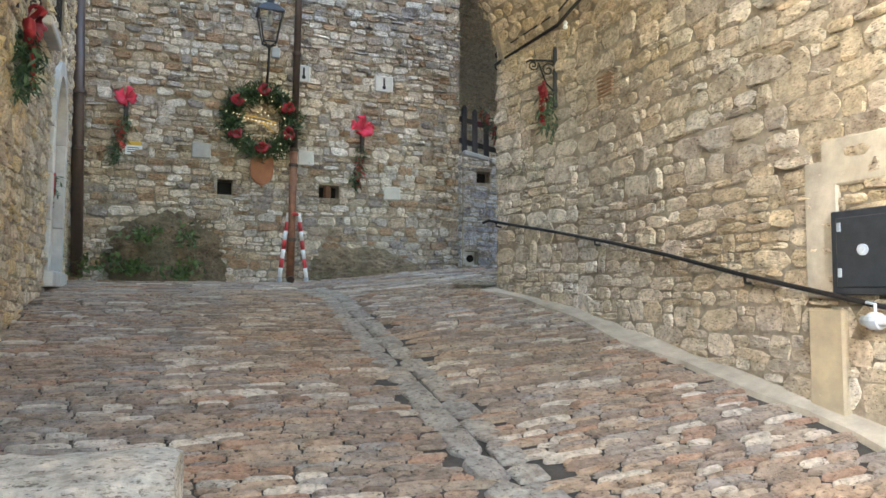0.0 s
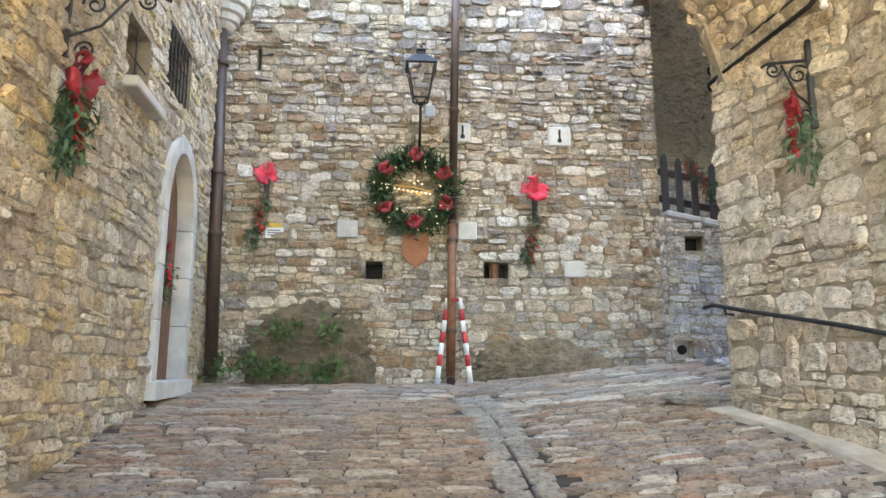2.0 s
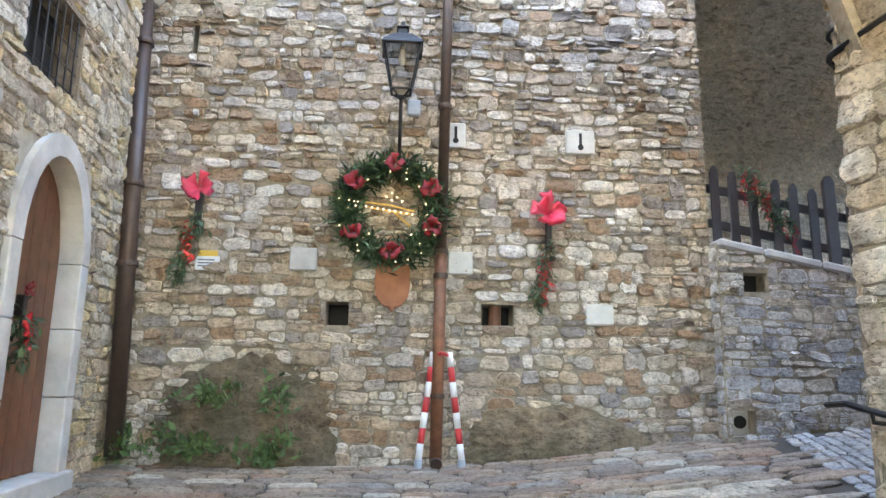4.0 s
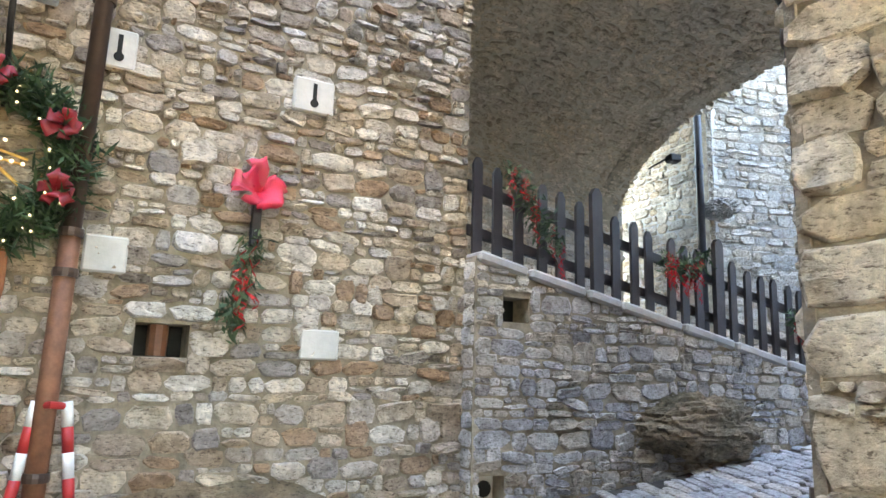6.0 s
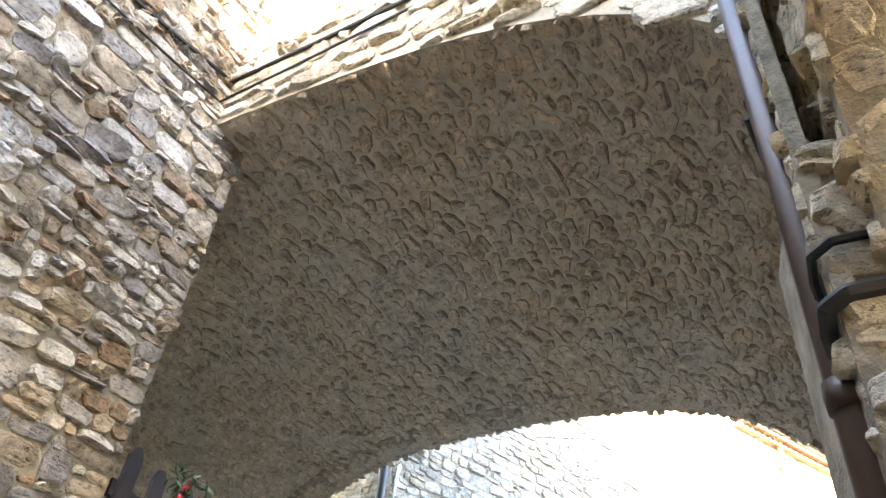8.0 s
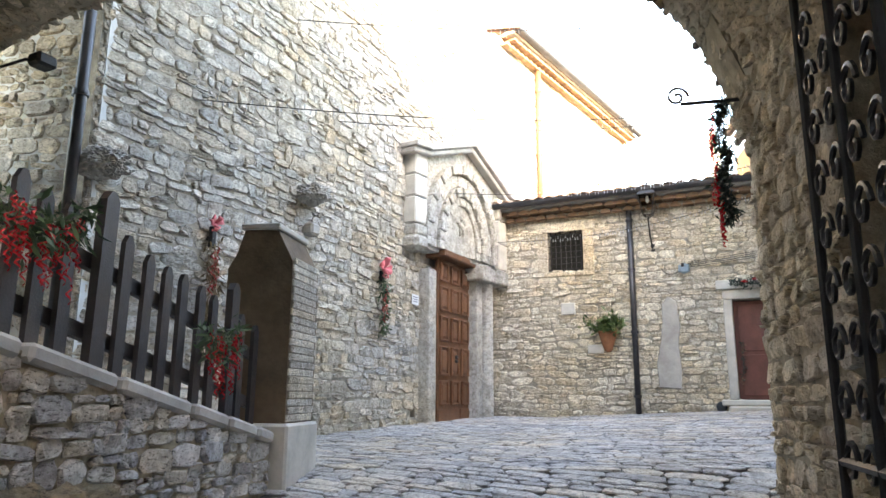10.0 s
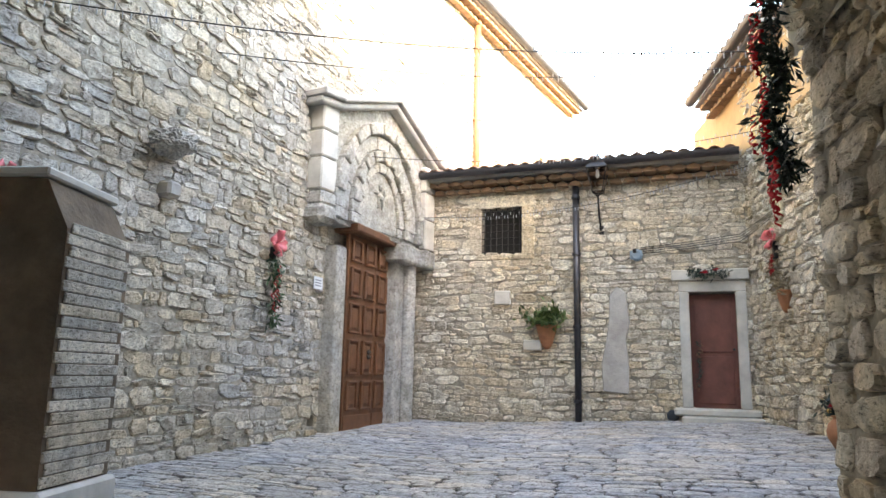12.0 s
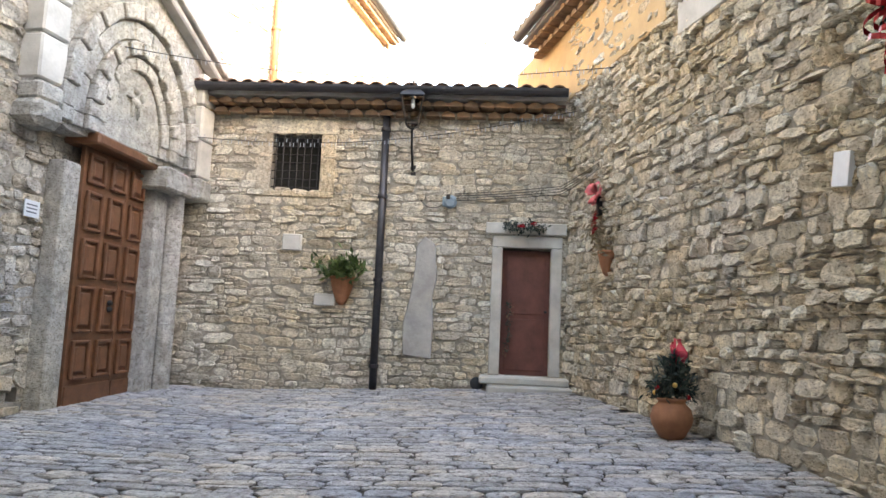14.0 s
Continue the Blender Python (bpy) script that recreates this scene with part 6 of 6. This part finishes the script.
def pot_tree(m):
    t = thing("potted_tree", m, "small fir in a round clay pot with red bow", "potted plant")
    bm = bmesh.new()
    lathe(bm, [(0.10, 0), (0.13, 0.02), (0.20, 0.14), (0.215, 0.22), (0.19, 0.31), (0.14, 0.36), (0.135, 0.38), (0.16, 0.40), (0.14, 0.41)], 24)
    part("pot", bm, M_TERRA, t, "round terracotta pot", True)
    r = random.Random(100)
    pts = [(r.gauss(0, 0.10) * (1 - k / 60), r.gauss(0, 0.10) * (1 - k / 60), 0.42 + 0.38 * k / 40) for k in range(40)]
    part("fir", needles(bmesh.new(), pts, 1100, 0.10, r, 0.035, (0, 0, 0.3)), M_FIR_DARK, t, "dark green fir branches")
    part("bow", bow_mesh(bmesh.new(), r, 0.15, 8, (0, -0.02, 0.88)), M_TULLE, t, "red tulle bow", True)
    for k in range(7):
        a = r.uniform(0, math.tau)
        bm = bmesh.new()
        bmesh.ops.create_icosphere(bm, subdivisions=2, radius=0.028, matrix=Matrix.Translation((math.cos(a) * 0.17, math.sin(a) * 0.17, r.uniform(0.42, 0.65))))
        part("bauble", bm, M_GOLD if k % 2 else M_SHINE, t, "", True)


pot_tree(pose(10.85, -5.74, ground_z(10.85, -5.74)) @ Matrix.Scale(0.78, 4))


def light_string(a, b, sag, label, seed):
    r = random.Random(seed)
    t = thing("light_string", pose(0, 0, 0), label, "string lights", "strings of lights over the yard")
    a, b = Vector(a), Vector(b)
    pts = []
    for k in range(41):
        q = a.lerp(b, k / 40)
        q.z -= sag * math.sin(math.pi * k / 40)
        pts.append(q)
    part("wire", tube(bmesh.new(), pts, 0.005, 5), M_IRON, t)
    bm = bmesh.new()
    for k in range(1, 120):
        q = a.lerp(b, k / 120)
        q.z -= sag * math.sin(math.pi * k / 120)
        tube(bm, [q, q + Vector((0, 0, 0.05 if k % 3 == 0 else -0.05))], 0.005, 4)
    tagged(part("bulb_string", bm, M_GREYBOX, t), kind="stuff")


for k, (s, z0, x1, z1) in enumerate(((7.5, 4.5, 9.5, 4.6), (5.0, 5.2, 11.0, 5.2), (2.0, 5.0, 12.5, 5.0), (0.5, 4.4, 13.5, 4.8), (6.0, 6.2, 10.0, 6.0))):
    light_string(cy(s, 0.05, z0), (x1, -5.98, z1), 0.25, "thin string of small unlit lights across the yard", 110 + k)

# ---- mouths dressed with stones ----
def face_stones(owner, o, eu, u0, u1, v0, v1, keep, mat, seed, height=(0.08, 0.2), length=(0.12, 0.4)):
    o, eu = Vector(o), Vector(eu).normalized()
    en = Vector((eu.y, -eu.x, 0))
    r = random.Random(seed)
    lay(owner, courses(r, u0, u1, v0, v1, height, length), lambda u, v: (o + eu * u + Vector((0, 0, v)), eu, Vector((0, 0, 1)), en) if keep(u, v) else None, mat, r, (0.01, 0.035), 0.014)


holder_ = tagged(new("stonework_mouths"), "rubble stonework over the vault mouths", "wall", kind="structure")
face_stones(holder_, (NEAR_X - 0.005, 0, 0), (0, -1, 0), 0.0, 3.5, 4.0, 6.2, lambda u, v: v > street_z(-u) + street_rise(-u) + 0.05, M_HOUSE, 120)
face_stones(holder_, (2.3, -3.4, 0), (-1, 0, 0), 0.0, 5.1, 2.3, 4.9, lambda u, v: v > passage_z(min(max((2.3 - u - pa) / (pb - pa), 0), 1)) - 0.02, M_OCHRE, 121, (0.06, 0.14), (0.1, 0.24))

# ---- paving ----
def surface(x, y, eu):
    e = 0.05
    z = ground_z(x, y)
    n = Vector((-(ground_z(x + e, y) - z) / e, -(ground_z(x, y + e) - z) / e, 1)).normalized()
    u = (Vector((*eu, 0)) - n * n.dot(Vector((*eu, 0)))).normalized()
    return Vector((x, y, z - 0.008)), u, n.cross(u), n


def pave(owner, origin, eu, u0, u1, v0, v1, inside, mat, seed, height, length, near, depth=(0.012, 0.024), joint=0.012, blocked=(), name="sett"):
    r = random.Random(seed)
    ev = (-eu[1], eu[0])

    def place(u, v):
        x, y = origin[0] + eu[0] * u + ev[0] * v, origin[1] + eu[1] * u + ev[1] * v
        return surface(x, y, eu) if inside(x, y) else None

    lay(owner, courses(r, u0, u1, v0, v1, height, length, blocked, 0.012), place, mat, r, depth, joint, near, name, "paving_rest", 0.02, SETTS)


pave(GROUND, (0, 0), (1, 0), -3.0, 2.3, -11.3, -2.6, lambda x, y: passage_x(y)[0] + 0.05 < x < passage_x(y)[1] - 0.2 and abs(x - 0.065) > 0.18, M_SETT, 130, (0.045, 0.075), (0.12, 0.30),
     lambda o: -8.6 < o.y < -5.2 and -1.6 < o.x < 1.8, depth=(0.012, 0.024), joint=0.013)
pave(GROUND, (0, 0), (1, 0), -3.0, 3.3, -3.25, -0.02, lambda x, y: x < 2.56 + 0.287 * (y + 2) and (x > passage_x(y)[1] - 0.2 if y < -2.6 else abs(x - 0.065) > 0.18 or y > -1.4) and (x < 2.66 or y < -0.2), M_SETT, 131, (0.10, 0.2), (0.2, 0.5), None)
pave(GROUND, (0, 0), (0, 1), -11.2, -1.4, -0.25, 0.12, lambda x, y: True, M_CHANNEL, 132, (0.16, 0.20), (0.14, 0.32), None, joint=0.004)
pave(GROUND, (2.6, -2), (-0.276, -0.961), -5.5, 7.0, 0.0, 14.6, lambda x, y: -6.1 < y < (-0.30 if x < 7.3 else 1.5) and (x > 6.8 or y > -3.6) and (Vector((x, y, 0)) - CORNER).dot(E2) > 0.02 and (Vector((x, y, 0)) - CORNER).dot(E1) > 0.02,
     M_YARD, 133, (0.07, 0.15), (0.14, 0.40), lambda o: 6.5 < o.x < 10.5 and -5.0 < o.y < 0.2, depth=(0.009, 0.015), joint=0.008)
strip("kerb_yard", lambda y: 6.0, lambda y: 6.2, -3.5, -0.4, M_DRESSED, "pale kerb stones at the top of the slope", 0.02)
